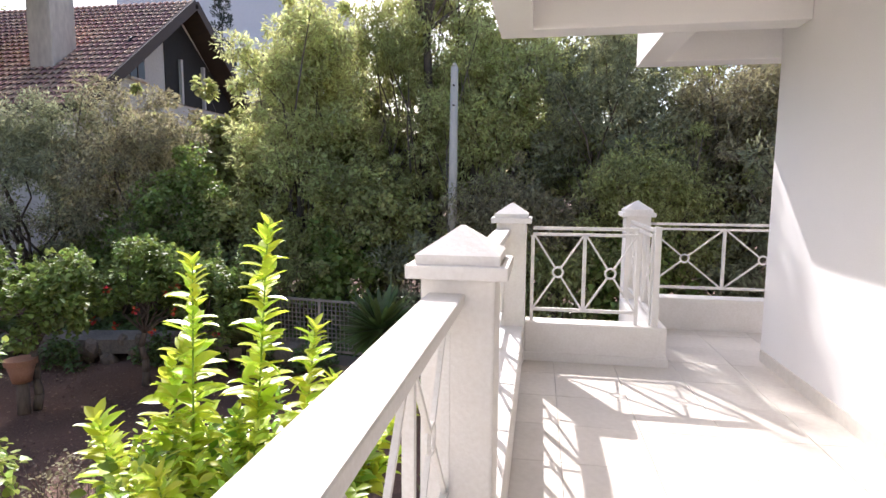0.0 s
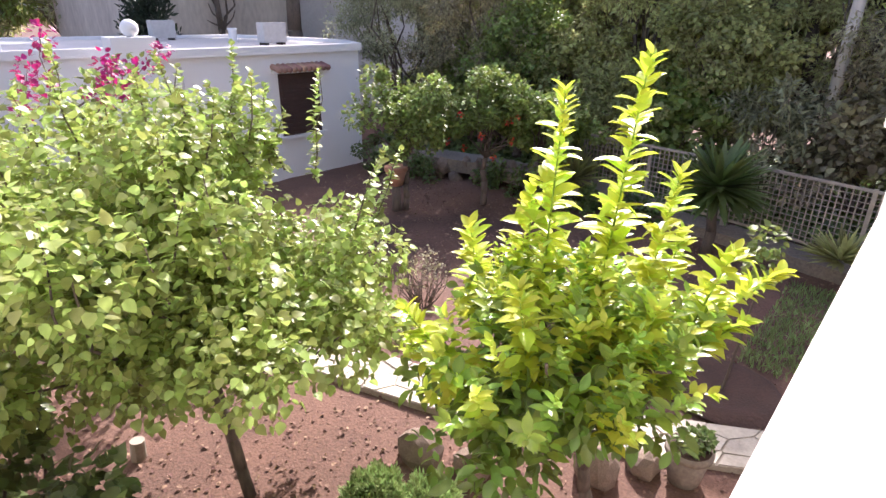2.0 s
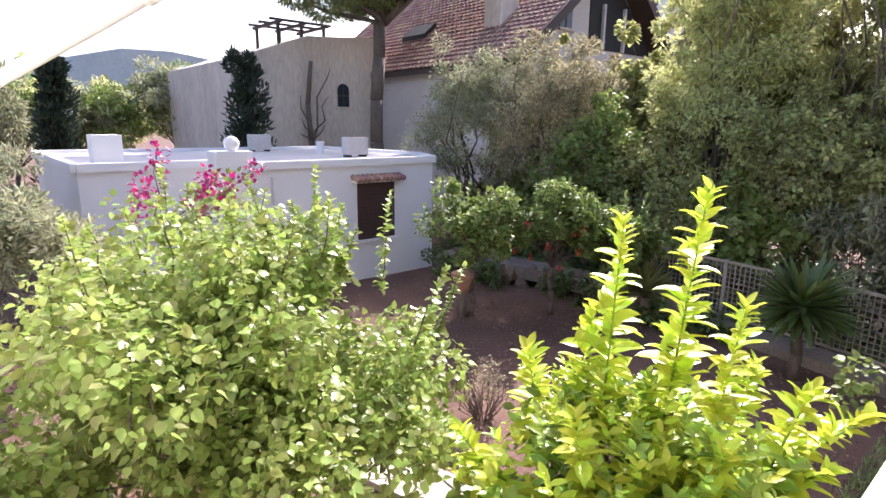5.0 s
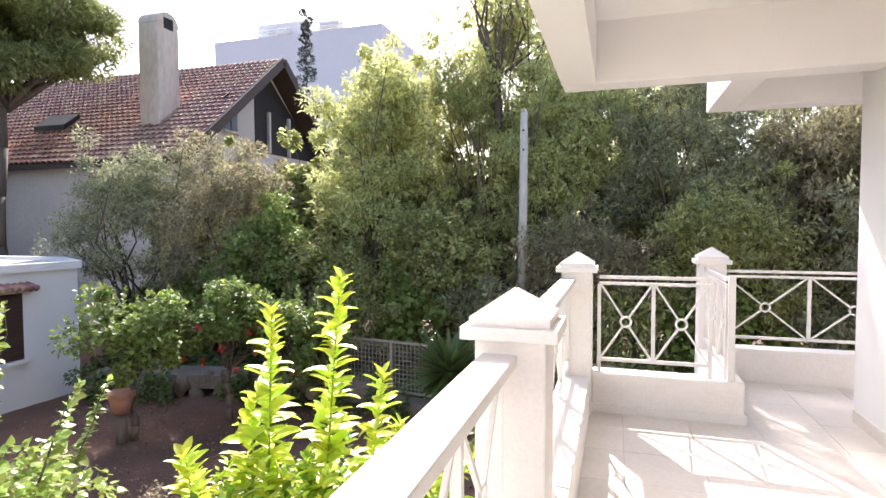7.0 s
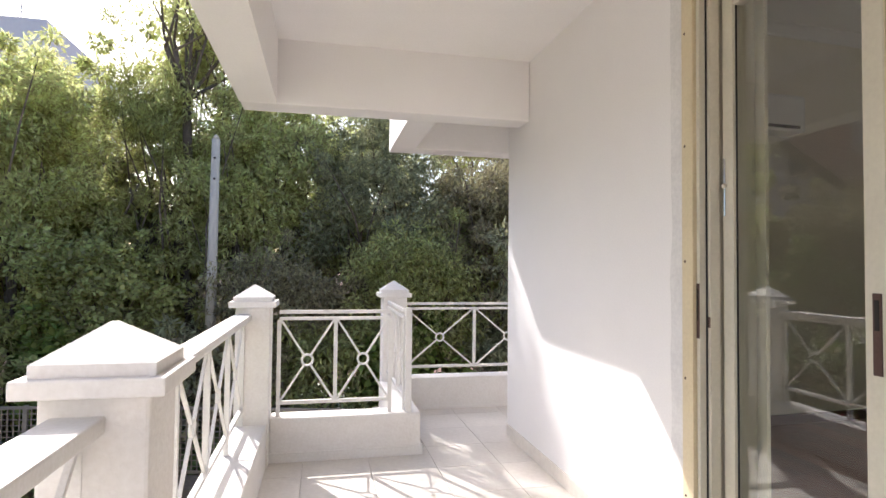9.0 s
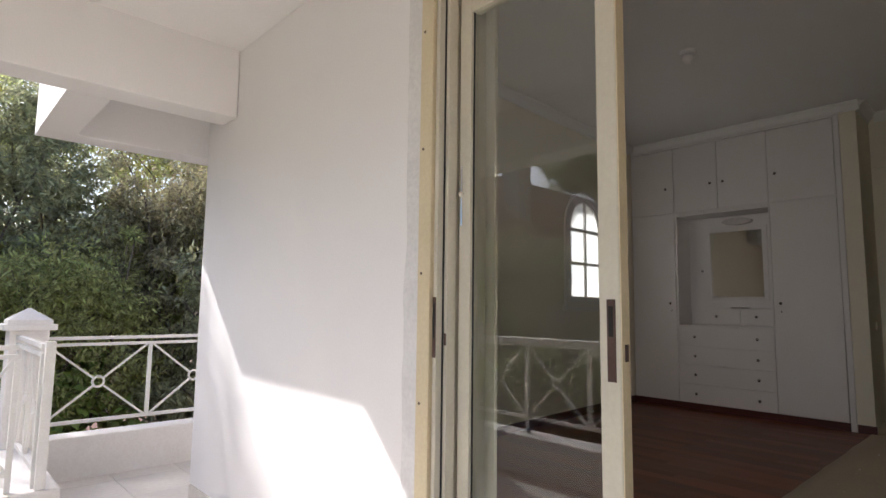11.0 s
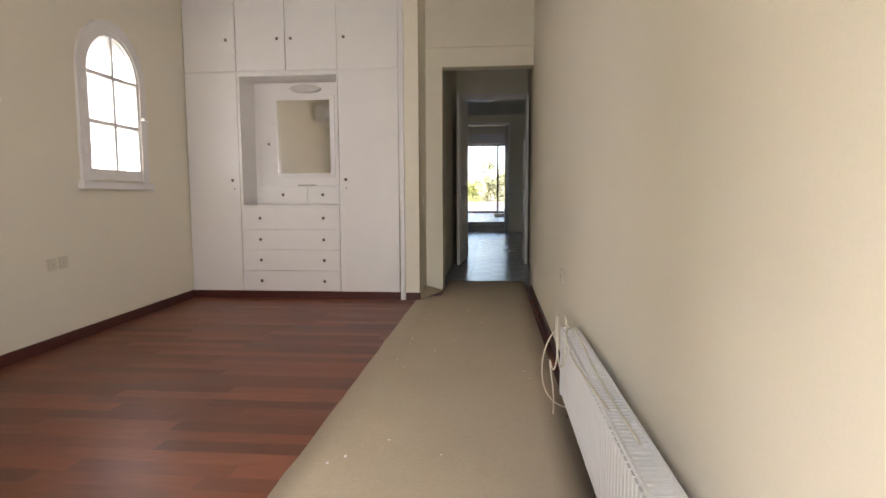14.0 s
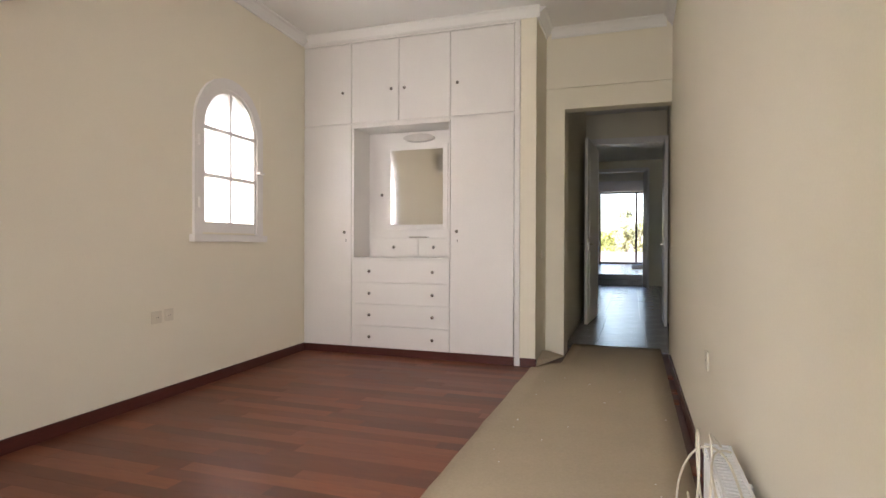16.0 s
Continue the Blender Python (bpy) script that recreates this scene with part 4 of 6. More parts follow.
def limb(bm, p, q, r0, r1, bends=3, wob=0.06):
    p, q = Vector(p), Vector(q)
    last = p
    for i in range(1, bends + 1):
        f = i / bends
        nxt = p.lerp(q, f) + Vector(rng.normal(size=3) * wob * (q - p).length * (0 if i == bends else 1))
        rod(bm, last, nxt, r0 + (r1 - r0) * (f - 1 / bends), r0 + (r1 - r0) * f, 8)
        last = nxt
    return last


def tree(name, foot, height, crown, mat, shape, leaf, count, label, trunk=0.1, clumps=40, category="tree", group="", density=1.0, bark=None, low=0.0):
    """A tree: tapered trunk and limbs to leafy clumps spread over an uneven crown (cx, cy, cz, rx, ry, rz)."""
    cx0, cy0, cz0, rx, ry, rz = crown
    g0 = thing(name, foot, label, category, group)
    dirs = unit(rng.normal(size=(clumps, 3)))
    dirs[:, 2] = np.where(dirs[:, 2] < -0.5, -dirs[:, 2], dirs[:, 2])
    rad = rng.uniform(0.3, 1.0, clumps) ** 0.5 * rng.uniform(0.85, 1.2, clumps)
    lump = np.array([noise.noise(Vector(d) * 1.7 + Vector((foot[0], foot[1], 0.37))) for d in dirs])
    rad *= np.clip(1.0 + 0.55 * lump, 0.6, 1.35)
    rad[::9] *= 1.2
    sizes_cut = np.where(np.arange(clumps) % 9 == 0, 0.6, 1.0)
    cen = np.array([cx0, cy0, cz0]) + dirs * rad[:, None] * np.array([rx, ry, rz]) * 0.82
    sizes = rng.uniform(0.15, 0.42, clumps) * min(rx, ry, rz) * density * (min(1.0, (60 / clumps) ** 0.28)) * sizes_cut
    bm = B()
    fork = Vector((foot[0] * 0.6 + cx0 * 0.4, foot[1] * 0.6 + cy0 * 0.4, max(foot[2] + 0.35 * height, cz0 - 0.75 * rz)))
    limb(bm, foot, fork, trunk, trunk * 0.7, 4, 0.04)
    for i in range(0, clumps, max(1, clumps // 14)):
        tip = limb(bm, fork, cen[i], trunk * 0.3, trunk * 0.06, 3, 0.07)
    part("trunk", bm, bark or M_BARK, g0, "", True)
    data = cloud(np.concatenate([cen, sizes[:, None]], 1), max(4, count // clumps), (1, 1, 0.85), leaf)
    leaves("crown", *data, shape, mat, g0)
    return g0


# ground: one sheet, gently uneven in the garden
bm = B()
xs = np.concatenate([[-400, -120, -60, -30], np.arange(-16, 2.05, 0.3), [4, 8, 14, 30, 60, 120, 400]])
ys = np.concatenate([[-400, -120, -60, -20, -8], np.arange(-4, 10.05, 0.3), [12, 16, 24, 40, 80, 160, 400]])
gv = [[bm.verts.new((x, y, GROUND + (0.05 * noise.noise((x * 0.7, y * 0.7, 0)) + 0.018 * noise.noise((x * 3, y * 3, 2)) if -16 <= x <= 2 and -4 <= y <= 10 else -0.02))) for y in ys] for x in xs]
for i in range(len(xs) - 1):
    for j in range(len(ys) - 1):
        bm.faces.new((gv[i][j], gv[i + 1][j], gv[i + 1][j + 1], gv[i][j + 1]))
structure("ground", bm, M_SOIL, "red-brown garden soil with dry crumbs", "ground", True)

# soil crumbs and dry leaves
n = 17000
at = np.stack([rng.uniform(-7.5, 0.9, n), rng.uniform(0.8, 9.0, n), np.full(n, GROUND + 0.012) + rng.uniform(-0.02, 0.02, n)], 1)
ob = leaves("soil_litter", at, rng.normal(size=(n, 3)) * np.array([1, 1, 0.25]), np.array([0, 0, 1.0]) + rng.normal(size=(n, 3)) * 0.4, rng.uniform(0.01, 0.045, n), "oval", M_MULCH, None)
tagged(ob, "dry leaves and crumbs scattered on the soil", "litter", "", "stuff")

# garden shed
SX, SY0, SY1, ST = -8.3, 4.55, 8.66, 0.56
sh = thing("garden_shed", (SX, 6.6, GROUND), "low white rendered outbuilding with a flat roof", "outbuilding")
bm = B()
prism(bm, [(SX, SY0), (SX, SY1), (SX - 1.6, SY1 + 0.9), (SX - 6.0, SY1 + 0.6), (SX - 6.5, 2.2), (SX - 1.0, 2.2), (SX - 1.0, SY0)], "z", GROUND - 0.1, ST - 0.12)
part("wall", bm, M_STUCCO, sh)
part("roof", prism(B(), [(SX - 0.15, SY0 + 0.1), (SX - 0.15, SY1 - 0.1), (SX - 1.65, SY1 + 0.7), (SX - 5.9, SY1 + 0.4), (SX - 6.3, 2.4), (SX - 1.2, 2.4), (SX - 1.2, SY0 + 0.1)], "z", ST - 0.12, ST - 0.06), M_STUCCO_GREY, sh, "grey waterproofed flat roof")
bm = B()
outer = [(SX, SY0), (SX, SY1), (SX - 1.6, SY1 + 0.9), (SX - 6.0, SY1 + 0.6), (SX - 6.5, 2.2), (SX - 1.0, 2.2), (SX - 1.0, SY0)]
for i in range(7):
    p, q = Vector((*outer[i], ST - 0.06)), Vector((*outer[(i + 1) % 7], ST - 0.06))
    bar(bm, p, q, 0.16, 0.14)
part("parapet", bm, M_STUCCO, sh)
post = part("corner_post", box(B(), SX - 0.35, SX + 0.012, SY0 - 0.55, SY0 + 0.1, GROUND, ST + 0.2, 0.01), M_STUCCO, sh)
part("ball_finial", ball(B(), (SX - 0.15, SY0 - 0.2, ST + 0.32), 0.13, seg=16), M_STUCCO, sh, "", True)
part("chimney_block", box(B(), SX - 1.7, SX - 1.3, 2.5, 2.95, ST - 0.1, ST + 0.45, 0.01), M_STUCCO, sh)
wd = part("window", box(B(), SX - 0.005, SX + 0.012, 6.72, 7.62, -1.06, 0.1), M_SHUTTER, sh, "closed brown louvred shutter")
for i in range(14):
    z = -1.03 + i * 0.08
    bm = B()
    bar(bm, (SX + 0.02, 6.76, z), (SX + 0.02, 7.58, z), 0.012, 0.055)
    part("slat", bm, M_SHUTTER, wd)
part("sill", box(B(), SX, SX + 0.07, 6.62, 7.72, -1.13, -1.065, 0.006), M_STUCCO, sh)
bm = B()
box(bm, SX, SX + 0.2, 6.6, 7.78, 0.1, 0.14, 0.004)
part("window_hood", bm, M_STUCCO, sh)
bm = B()
for i in range(11):
    y = 6.63 + i * 0.108
    rod(bm, (SX + 0.0, y, 0.215), (SX + 0.24, y, 0.16), 0.055, 0.055, 10)
part("hood_tiles", bm, M_ROOF, sh, "row of terracotta hood tiles", True)
part("pipe", rod(B(), (SX + 0.02, 4.95, GROUND), (SX + 0.02, 4.95, 0.3), 0.02, seg=8), M_STUCCO_GREY, sh)


def ac_outdoor(x, y, z, label):
    g0 = thing("outdoor_air_unit", (x, y, z), label, "air conditioner")
    part("casing", box(B(), x - 0.13, x + 0.13, y - 0.27, y + 0.27, z + 0.05, z + 0.44, 0.012), M_STUCCO_GREY, g0)
    part("fan_grille", rod(B(), (x - 0.138, y - 0.05, z + 0.25), (x - 0.128, y - 0.05, z + 0.25), 0.16, seg=24), M_DARK, g0)
    for v in (-0.2, 0.2):
        part("foot", box(B(), x - 0.13, x + 0.13, y + v - 0.03, y + v + 0.03, z, z + 0.05), M_DARKWOOD, g0)


ac_outdoor(SX - 1.6, 7.7, ST - 0.06, "white outdoor air-conditioning unit on the flat roof")
ac_outdoor(SX - 5.0, 6.9, ST - 0.06, "white outdoor air-conditioning unit at the roof's far edge")
vent = thing("roof_vent", (SX - 3.2, 7.7, ST - 0.06), "small white vent pipe on the flat roof", "vent pipe")
part("pipe", rod(B(), (SX - 3.2, 7.7, ST - 0.07), (SX - 3.2, 7.7, ST + 0.2), 0.09, seg=14), M_STUCCO, vent)
part("hood", rod(B(), (SX - 3.2, 7.7, ST + 0.2), (SX - 3.2, 7.7, ST + 0.24), 0.11, 0.1, seg=14), M_STUCCO, vent)

# old villa behind the trees
v = thing("villa", (-18, 14, GROUND), "old tan-rendered villa with a tiled gable roof and chimney", "house")
GX = -11.0
RY, RZ = 18.7, 7.35
EY0, EY1, EZ = 13.6, 23.6, 3.25
bm = prism(B(), [(EY0 + 0.5, GROUND), (EY0 + 0.5, EZ - 0.1), (RY, RZ - 0.4), (EY1 - 0.5, EZ - 0.1), (EY1 - 0.5, GROUND)], "x", GX - 12, GX)
part("gable_wall", bm, M_STUCCO_GREY, v, "grey rendered gable wall")
bm = prism(B(), [(8.06, GROUND), (8.06, 3.3), (10.9, 4.3), (12.2, 4.38), (EY0 + 0.4, 4.55), (EY0 + 0.4, GROUND)], "x", GX - 14, GX - 7)
part("side_wing", bm, M_STUCCO_TAN, v, "weathered tan rendered side wing")
bm = B()
for ya, za, yb, zb in ((RY, RZ, EY0, EZ - 0.05), (RY, RZ, EY1, EZ - 0.05)):
    for dz, lo, hi in ((0, GX - 12.3, GX + 0.7),):
        q = [(lo, ya, za - 0.22), (hi, ya, za - 0.22), (hi, yb, zb - 0.22), (lo, yb, zb - 0.22)]
        a = [bm.verts.new(p) for p in q]
        b = [bm.verts.new((p[0], p[1], p[2] + 0.16)) for p in q]
        bm.faces.new(a)
        bm.faces.new(b[::-1])
        for k in range(4):
            bm.faces.new((a[k], b[k], b[(k + 1) % 4], a[(k + 1) % 4]))
roofv = part("roof", bm, M_DARKWOOD, v, "dark timber roof deck with deep eaves")
# courses of half-round tiles over the slope that faces the garden
tv, tf = [], []
prof = [(math.cos(math.pi * k / 4), math.sin(math.pi * k / 4)) for k in range(5)]
ncol, nrow = 56, 24
for i in range(ncol):
    xm = GX + 0.65 - (i + 0.5) * 12.9 / ncol
    for j in range(nrow):
        f0, f1 = j / nrow, (j + 1.12) / nrow
        base = len(tv)
        for f, lift in ((f0, 0.0), (f1, 0.05)):
            y, z = RY + (EY0 - RY) * f, RZ - 0.06 + (EZ - 0.05 - RZ) * f + lift
            for cu_, su in prof:
                tv.append((xm + cu_ * 0.105, y, z + su * 0.07))
        for k in range(4):
            tf.append((base + k, base + k + 1, base + 6 + k, base + 5 + k))
ob = new("roof_tiles", array_mesh("roof_tiles", np.array(tv), np.array(tf), M_ROOF))
ob.parent = roofv
ob.matrix_parent_inverse = parent_inverse(roofv)
tagged(ob, "weathered terracotta roof tiles", "", "", "stuff")
bm = B()
for ya, za, yb, zb in ((RY, RZ, EY1, EZ - 0.05), (RY, RZ, EY0, EZ - 0.05)):
    bar(bm, (GX + 0.72, ya, za - 0.14), (GX + 0.72, yb, zb - 0.14), 0.08, 0.3)
part("barge_board", bm, M_DARKWOOD, v)
bm = B()
q = [(GX - 7.0, 15.15, 4.52), (GX - 5.6, 15.15, 4.52), (GX - 5.6, 15.75, 5.0), (GX - 7.0, 15.75, 5.0)]
lo_, hi_ = [bm.verts.new((x, y, z - 0.02)) for x, y, z in q], [bm.verts.new((x, y, z + 0.16)) for x, y, z in q]
bm.faces.new(lo_[::-1])
bm.faces.new(hi_)
for k in range(4):
    bm.faces.new((lo_[k], lo_[(k + 1) % 4], hi_[(k + 1) % 4], hi_[k]))
part("skylight", bm, M_DARK, v, "dark roof hatch among the tiles")
chim = part("chimney", box(B(), GX - 2.4, GX - 1.6, 15.2, 16.1, GROUND, 7.75, 0.05), M_STUCCO_TAN, v, "tall tan rendered chimney")
bm = B()
prism(bm, [(15.65 + 0.45 * math.cos(math.pi * k / 10), 7.75 + 0.4 * math.sin(math.pi * k / 10)) for k in range(11)], "x", GX - 2.4, GX - 1.6)
part("chimney_cap", bm, M_STUCCO_TAN, chim)
part("flue", box(B(), GX - 1.62, GX - 1.59, 15.45, 15.85, 7.6, 7.95), M_DARK, chim)


def arched_window(x, y, z, half, height, parent):
    bm = B()
    pts = [(y - half, z)] + [(y - half * math.cos(math.pi * i / 8), z + height - half + half * math.sin(math.pi * i / 8)) for i in range(9)] + [(y + half, z)]
    prism(bm, pts, "x", x - 0.02, x + 0.025)
    wn_ = part("window", bm, M_WINDOW_DARK, parent, "dark arched window")
    bm = B()
    box(bm, x + 0.02, x + 0.04, y - 0.02, y + 0.02, z, z + height - 0.05)
    box(bm, x + 0.02, x + 0.04, y - half, y + half, z + height * 0.45, z + height * 0.45 + 0.04)
    part("frame", bm, M_DARKWOOD, wn_)
    part("sill", box(B(), x, x + 0.1, y - half - 0.08, y + half + 0.08, z - 0.08, z - 0.005), M_STUCCO_TAN, wn_)


arched_window(GX, 16.6, 4.4, 0.32, 1.25, v)
arched_window(GX - 7, 12.32, 1.88, 0.25, 0.85, v)
arched_window(GX, 14.45, 1.7, 0.27, 0.95, v)
# no real recess: its shade is a thin black panel on the gable wall
part("loggia_shade", prism(B(), [(17.9, 3.9), (17.9, 6.35), (18.7, 6.75), (21.9, 4.25), (21.9, 3.9)], "x", GX - 0.01, GX + 0.03), M_DARK, v, "flat black panel for the shade in the balcony recess under the gable")
for y in (18.6, 19.9):
    part("timber_post", box(B(), GX + 0.03, GX + 0.14, y, y + 0.1, 3.9, 5.4), M_STUCCO_GREY, v)
for y, z in ((20.2, 1.7), (21.6, 1.7), (20.2, -0.6), (19.2, 0.3)):
    wn2 = part("window", box(B(), GX, GX + 0.03, y - 0.45, y + 0.45, z, z + 1.2), M_WINDOW_DARK, v, "dark window in shade")
    part("frame", box(B(), GX + 0.03, GX + 0.06, y - 0.5, y + 0.5, z + 1.2, z + 1.3), M_DARKWOOD, wn2)
bm = B()
for y in (10.0, 10.9, 11.8):
    for x in (GX - 7.4, GX - 9.2):
        bar(bm, (x, y, 3.9), (x, y, 4.7), 0.09, 0.09)
    bar(bm, (GX - 7.1, y, 4.72), (GX - 9.5, y, 4.72), 0.08, 0.1)
for x in (GX - 7.4, GX - 8.3, GX - 9.2):
    bar(bm, (x, 9.7, 4.8), (x, 12.1, 4.8), 0.08, 0.08)
part("pergola", bm, M_DARKWOOD, v, "weathered roof-terrace pergola")

# apartment block far behind
ap = thing("apartment_building", (-30, 50, GROUND), "tall white apartment block with roof railings behind the trees", "apartment building")
APX0, APX1, APY0, APY1, APZ = -31.5, -16.0, 41.0, 56.0, 16.8
part("wall", box(B(), APX0, APX1, APY0, APY1, GROUND, APZ), M_APT, ap)
part("stair_tower", box(B(), -30, -25, 45, 50, APZ, APZ + 2.6), M_APT, ap)
for k in range(4):
    z = GROUND + 1.0 + k * 3.2
    part("balcony", box(B(), APX0 + 1, APX1 - 1, APY0 - 1.4, APY0, z - 0.15, z + 0.9), M_APT, ap)
    for x in np.arange(APX0 + 2.2, APX1 - 2, 3.1):
        part("window", box(B(), x, x + 1.6, APY0 - 0.04, APY0 - 0.005, z + 0.95, z + 2.3), M_WINDOW_DARK, ap)
bm = B()
for x in np.arange(APX0, APX1 + 0.1, 2.0):
    bar(bm, (x, APY0 + 0.1, APZ), (x, APY0 + 0.1, APZ + 1.0), 0.06, 0.06)
for z in (0.4, 0.7, 1.0):
    bar(bm, (APX0, APY0 + 0.1, APZ + z), (APX1, APY0 + 0.1, APZ + z), 0.05, 0.05)
    bar(bm, (APX1, APY0 + 0.1, APZ + z), (APX1, APY1, APZ + z), 0.05, 0.05)
part("roof_railing", bm, M_METAL_WHITE, ap)
for x, r in ((-27, 0.5), (-22, 0.6)):
    tank = part("roof_tank", rod(B(), (x - 0.9, 44, APZ + 1.2), (x + 0.9, 44, APZ + 1.2), r, seg=14), M_STUCCO_GREY, ap, "roof water tank")
    part("tank_stand", box(B(), x - 0.7, x + 0.7, 43.6, 44.4, APZ, APZ + 0.8), M_DARKWOOD, tank)

# utility pole
up = thing("utility_pole", (-0.24, 11.0, GROUND), "tapered weathered concrete utility pole", "pole")
bm = B()
rod(bm, (-0.27, 11.0, GROUND), (-0.235, 11.0, 3.28), 0.1, 0.068, 12)
rod(bm, (-0.235, 11.0, 3.28), (-0.235, 11.0, 3.36), 0.068, 0.02, 12)
part("shaft", bm, M_POLE, up, "", True)
for z in (2.6, 2.95):
    part("bolt", rod(B(), (-0.235, 10.9, z), (-0.235, 10.94, z), 0.018, seg=8), M_DARKWOOD, up)

# garden boundary: low wall, lattice fence, rubble wall
WPTS = [(-3.5, 9.5), (-0.97, 9.15), (0.7, 8.75), (4.0, 8.0)]
bm = B()
for (xa_, ya_), (xb_, yb_) in zip(WPTS[:-1], WPTS[1:]):
    bar(bm, (xa_, ya_ + 0.1, GROUND + 0.05), (xb_, yb_ + 0.1, GROUND + 0.05), 0.5, 0.22)
structure("wall_garden", bm, M_CONC, "low rendered garden wall under the lattice fence", "wall")
fence = thing("lattice_fence", (-1, 9.2, GROUND + 0.3), "weathered trellis fence panels between posts", "fence")
for (xa_, ya_), (xb_, yb_) in zip(WPTS[:-1], WPTS[1:]):
    p, q = Vector((xa_, ya_ + 0.1, 0)), Vector((xb_, yb_ + 0.1, 0))
    npan = max(1, round((q - p).length / 1.25))
    for i in range(npan):
        a, b = p.lerp(q, i / npan), p.lerp(q, (i + 1) / npan)
        z0_, z1_ = GROUND + 0.3, GROUND + 1.14
        part("post", bar(B(), a + Vector((0, 0, GROUND + 0.2)), a + Vector((0, 0, z1_ + 0.03)), 0.05, 0.05), M_LATTICE, fence)
        for z in (z0_, z1_):
            part("panel_rail", bar(B(), a + Vector((0, 0, z)), b + Vector((0, 0, z)), 0.035, 0.035), M_LATTICE, fence)
        bm = B()
        nn = round((b - a).length / 0.075)
        for k in range(1, nn):
            c = a.lerp(b, k / nn)
            bar(bm, c + Vector((0, 0, z0_)), c + Vector((0, 0, z1_)), 0.016, 0.008)
        for k in range(1, 11):
            z = z0_ + (z1_ - z0_) * k / 11
            bar(bm, a + Vector((0, -0.01, z)), b + Vector((0, -0.01, z)), 0.016, 0.008)
        part("lattice", bm, M_LATTICE, fence)

bm = B()
for (xa_, ya_), (xb_, yb_) in zip([(-8.0, 8.75), (-5.4, 9.3), (-3.4, 9.2)], [(-5.4, 9.3), (-3.4, 9.2), (-2.6, 9.35)]):
    bar(bm, (xa_, ya_ + 0.12, GROUND + 0.27), (xb_, yb_ + 0.12, GROUND + 0.27), 0.66, 0.24)
structure("wall_bed", bm, M_CONC, "low stained rendered wall behind the citrus trees", "wall")
rub = thing("rubble_wall", (-5.4, 8.9, GROUND), "low rubble stone retaining wall in the garden", "stone wall", "", "structure")
rocks = []
for k in range(5):
    bm = B()
    bmesh.ops.create_icosphere(bm, subdivisions=2, radius=0.5)
    for vv in bm.verts:
        vv.co *= 1 + 0.35 * noise.noise(vv.co * 2.1 + Vector((k * 7.3, 0, 0)))
    rocks.append(mesh_of("stone", bm, M_ROCK))
for i in range(52):
    f = random.random()
    x = -8.0 + 4.6 * f
    y = 8.55 + 1.05 * f + random.uniform(-0.06, 0.06)
    s = random.uniform(0.16, 0.34)
    z = GROUND + random.choice((0.05, 0.2, 0.34)) + random.uniform(-0.04, 0.04)
    piece("stone", rocks[i % 5], rub, pose(x, y, z, random.uniform(0, 360), random.uniform(0, 360), random.uniform(0, 360)) @ Matrix.Diagonal((s * 1.2, s, s * 0.85, 1)))
for i, (x, y, s) in enumerate(((-1.15, 3.05, 0.36), (-0.75, 3.2, 0.33), (-0.1, 3.75, 0.4), (-2.35, 4.05, 0.26), (0.12, 4.02, 0.3))):
    ob = new("garden_rock", rocks[i % 5])
    ob.matrix_basis = pose(x, y, GROUND + s * 0.2, i * 50, i * 31, i * 77) @ Matrix.Diagonal((s, s * 0.8, s * 0.8, 1))
    tagged(ob, "rough brown field stone edging the path", "stone", "path edging stones")

# crazy paving path
pav = thing("garden_path", (-1.5, 4, GROUND), "crazy paving path of pale flagstones", "path", "", "structure")
def path_y(x):
    return 3.58 + 0.3 * (x + 1.87) + 0.06 * (x + 1.87) ** 2


def clipped(poly, mid, way):
    """The part of a convex polygon behind the line through mid across way."""
    out = []
    for k, p in enumerate(poly):
        q = poly[(k + 1) % len(poly)]
        dp, dq = (p - mid).dot(way), (q - mid).dot(way)
        if dp <= 0:
            out.append(p)
        if dp * dq < 0:
            out.append(p.lerp(q, dp / (dp - dq)))
    return out


side_a = [(x, path_y(x) + 0.27) for x in np.arange(-3.3, 0.98, 0.35)]
side_b = [(x, path_y(x) - 0.27) for x in np.arange(0.9, -3.4, -0.35)]
part("bed", prism(B(), side_a + side_b, "z", GROUND - 0.1, GROUND + 0.055), M_MORTAR, pav)
cent = []
for k in range(4000):
    f = random.random()
    c = Vector((-3.3 + 4.2 * f, random.uniform(-0.25, 0.25)))
    if all((c - o).length > 0.2 for o in cent):
        cent.append(c)
for c in cent:
    poly = [Vector((c.x - 0.3, -0.26)), Vector((c.x + 0.3, -0.26)), Vector((c.x + 0.3, 0.26)), Vector((c.x - 0.3, 0.26))]
    for o in cent:
        if o is not c and (o - c).length < 0.8:
            way = (o - c).normalized()
            poly = clipped(poly, (o + c) / 2 - way * random.uniform(0.005, 0.012), way)
    part("flagstone", prism(B(), [(p.x, path_y(p.x) + p.y) for p in poly], "z", GROUND + 0.03, GROUND + 0.064 + random.uniform(0, 0.006)), M_FLAG, pav)

# side wall next to the camera
bm = B()
box(bm, -5.5, 0.85, 0.3, 0.66, GROUND, 2.4, 0.02)
structure("wall_side", bm, M_STUCCO, "sunlit white side wall reaching into the garden", "wall")
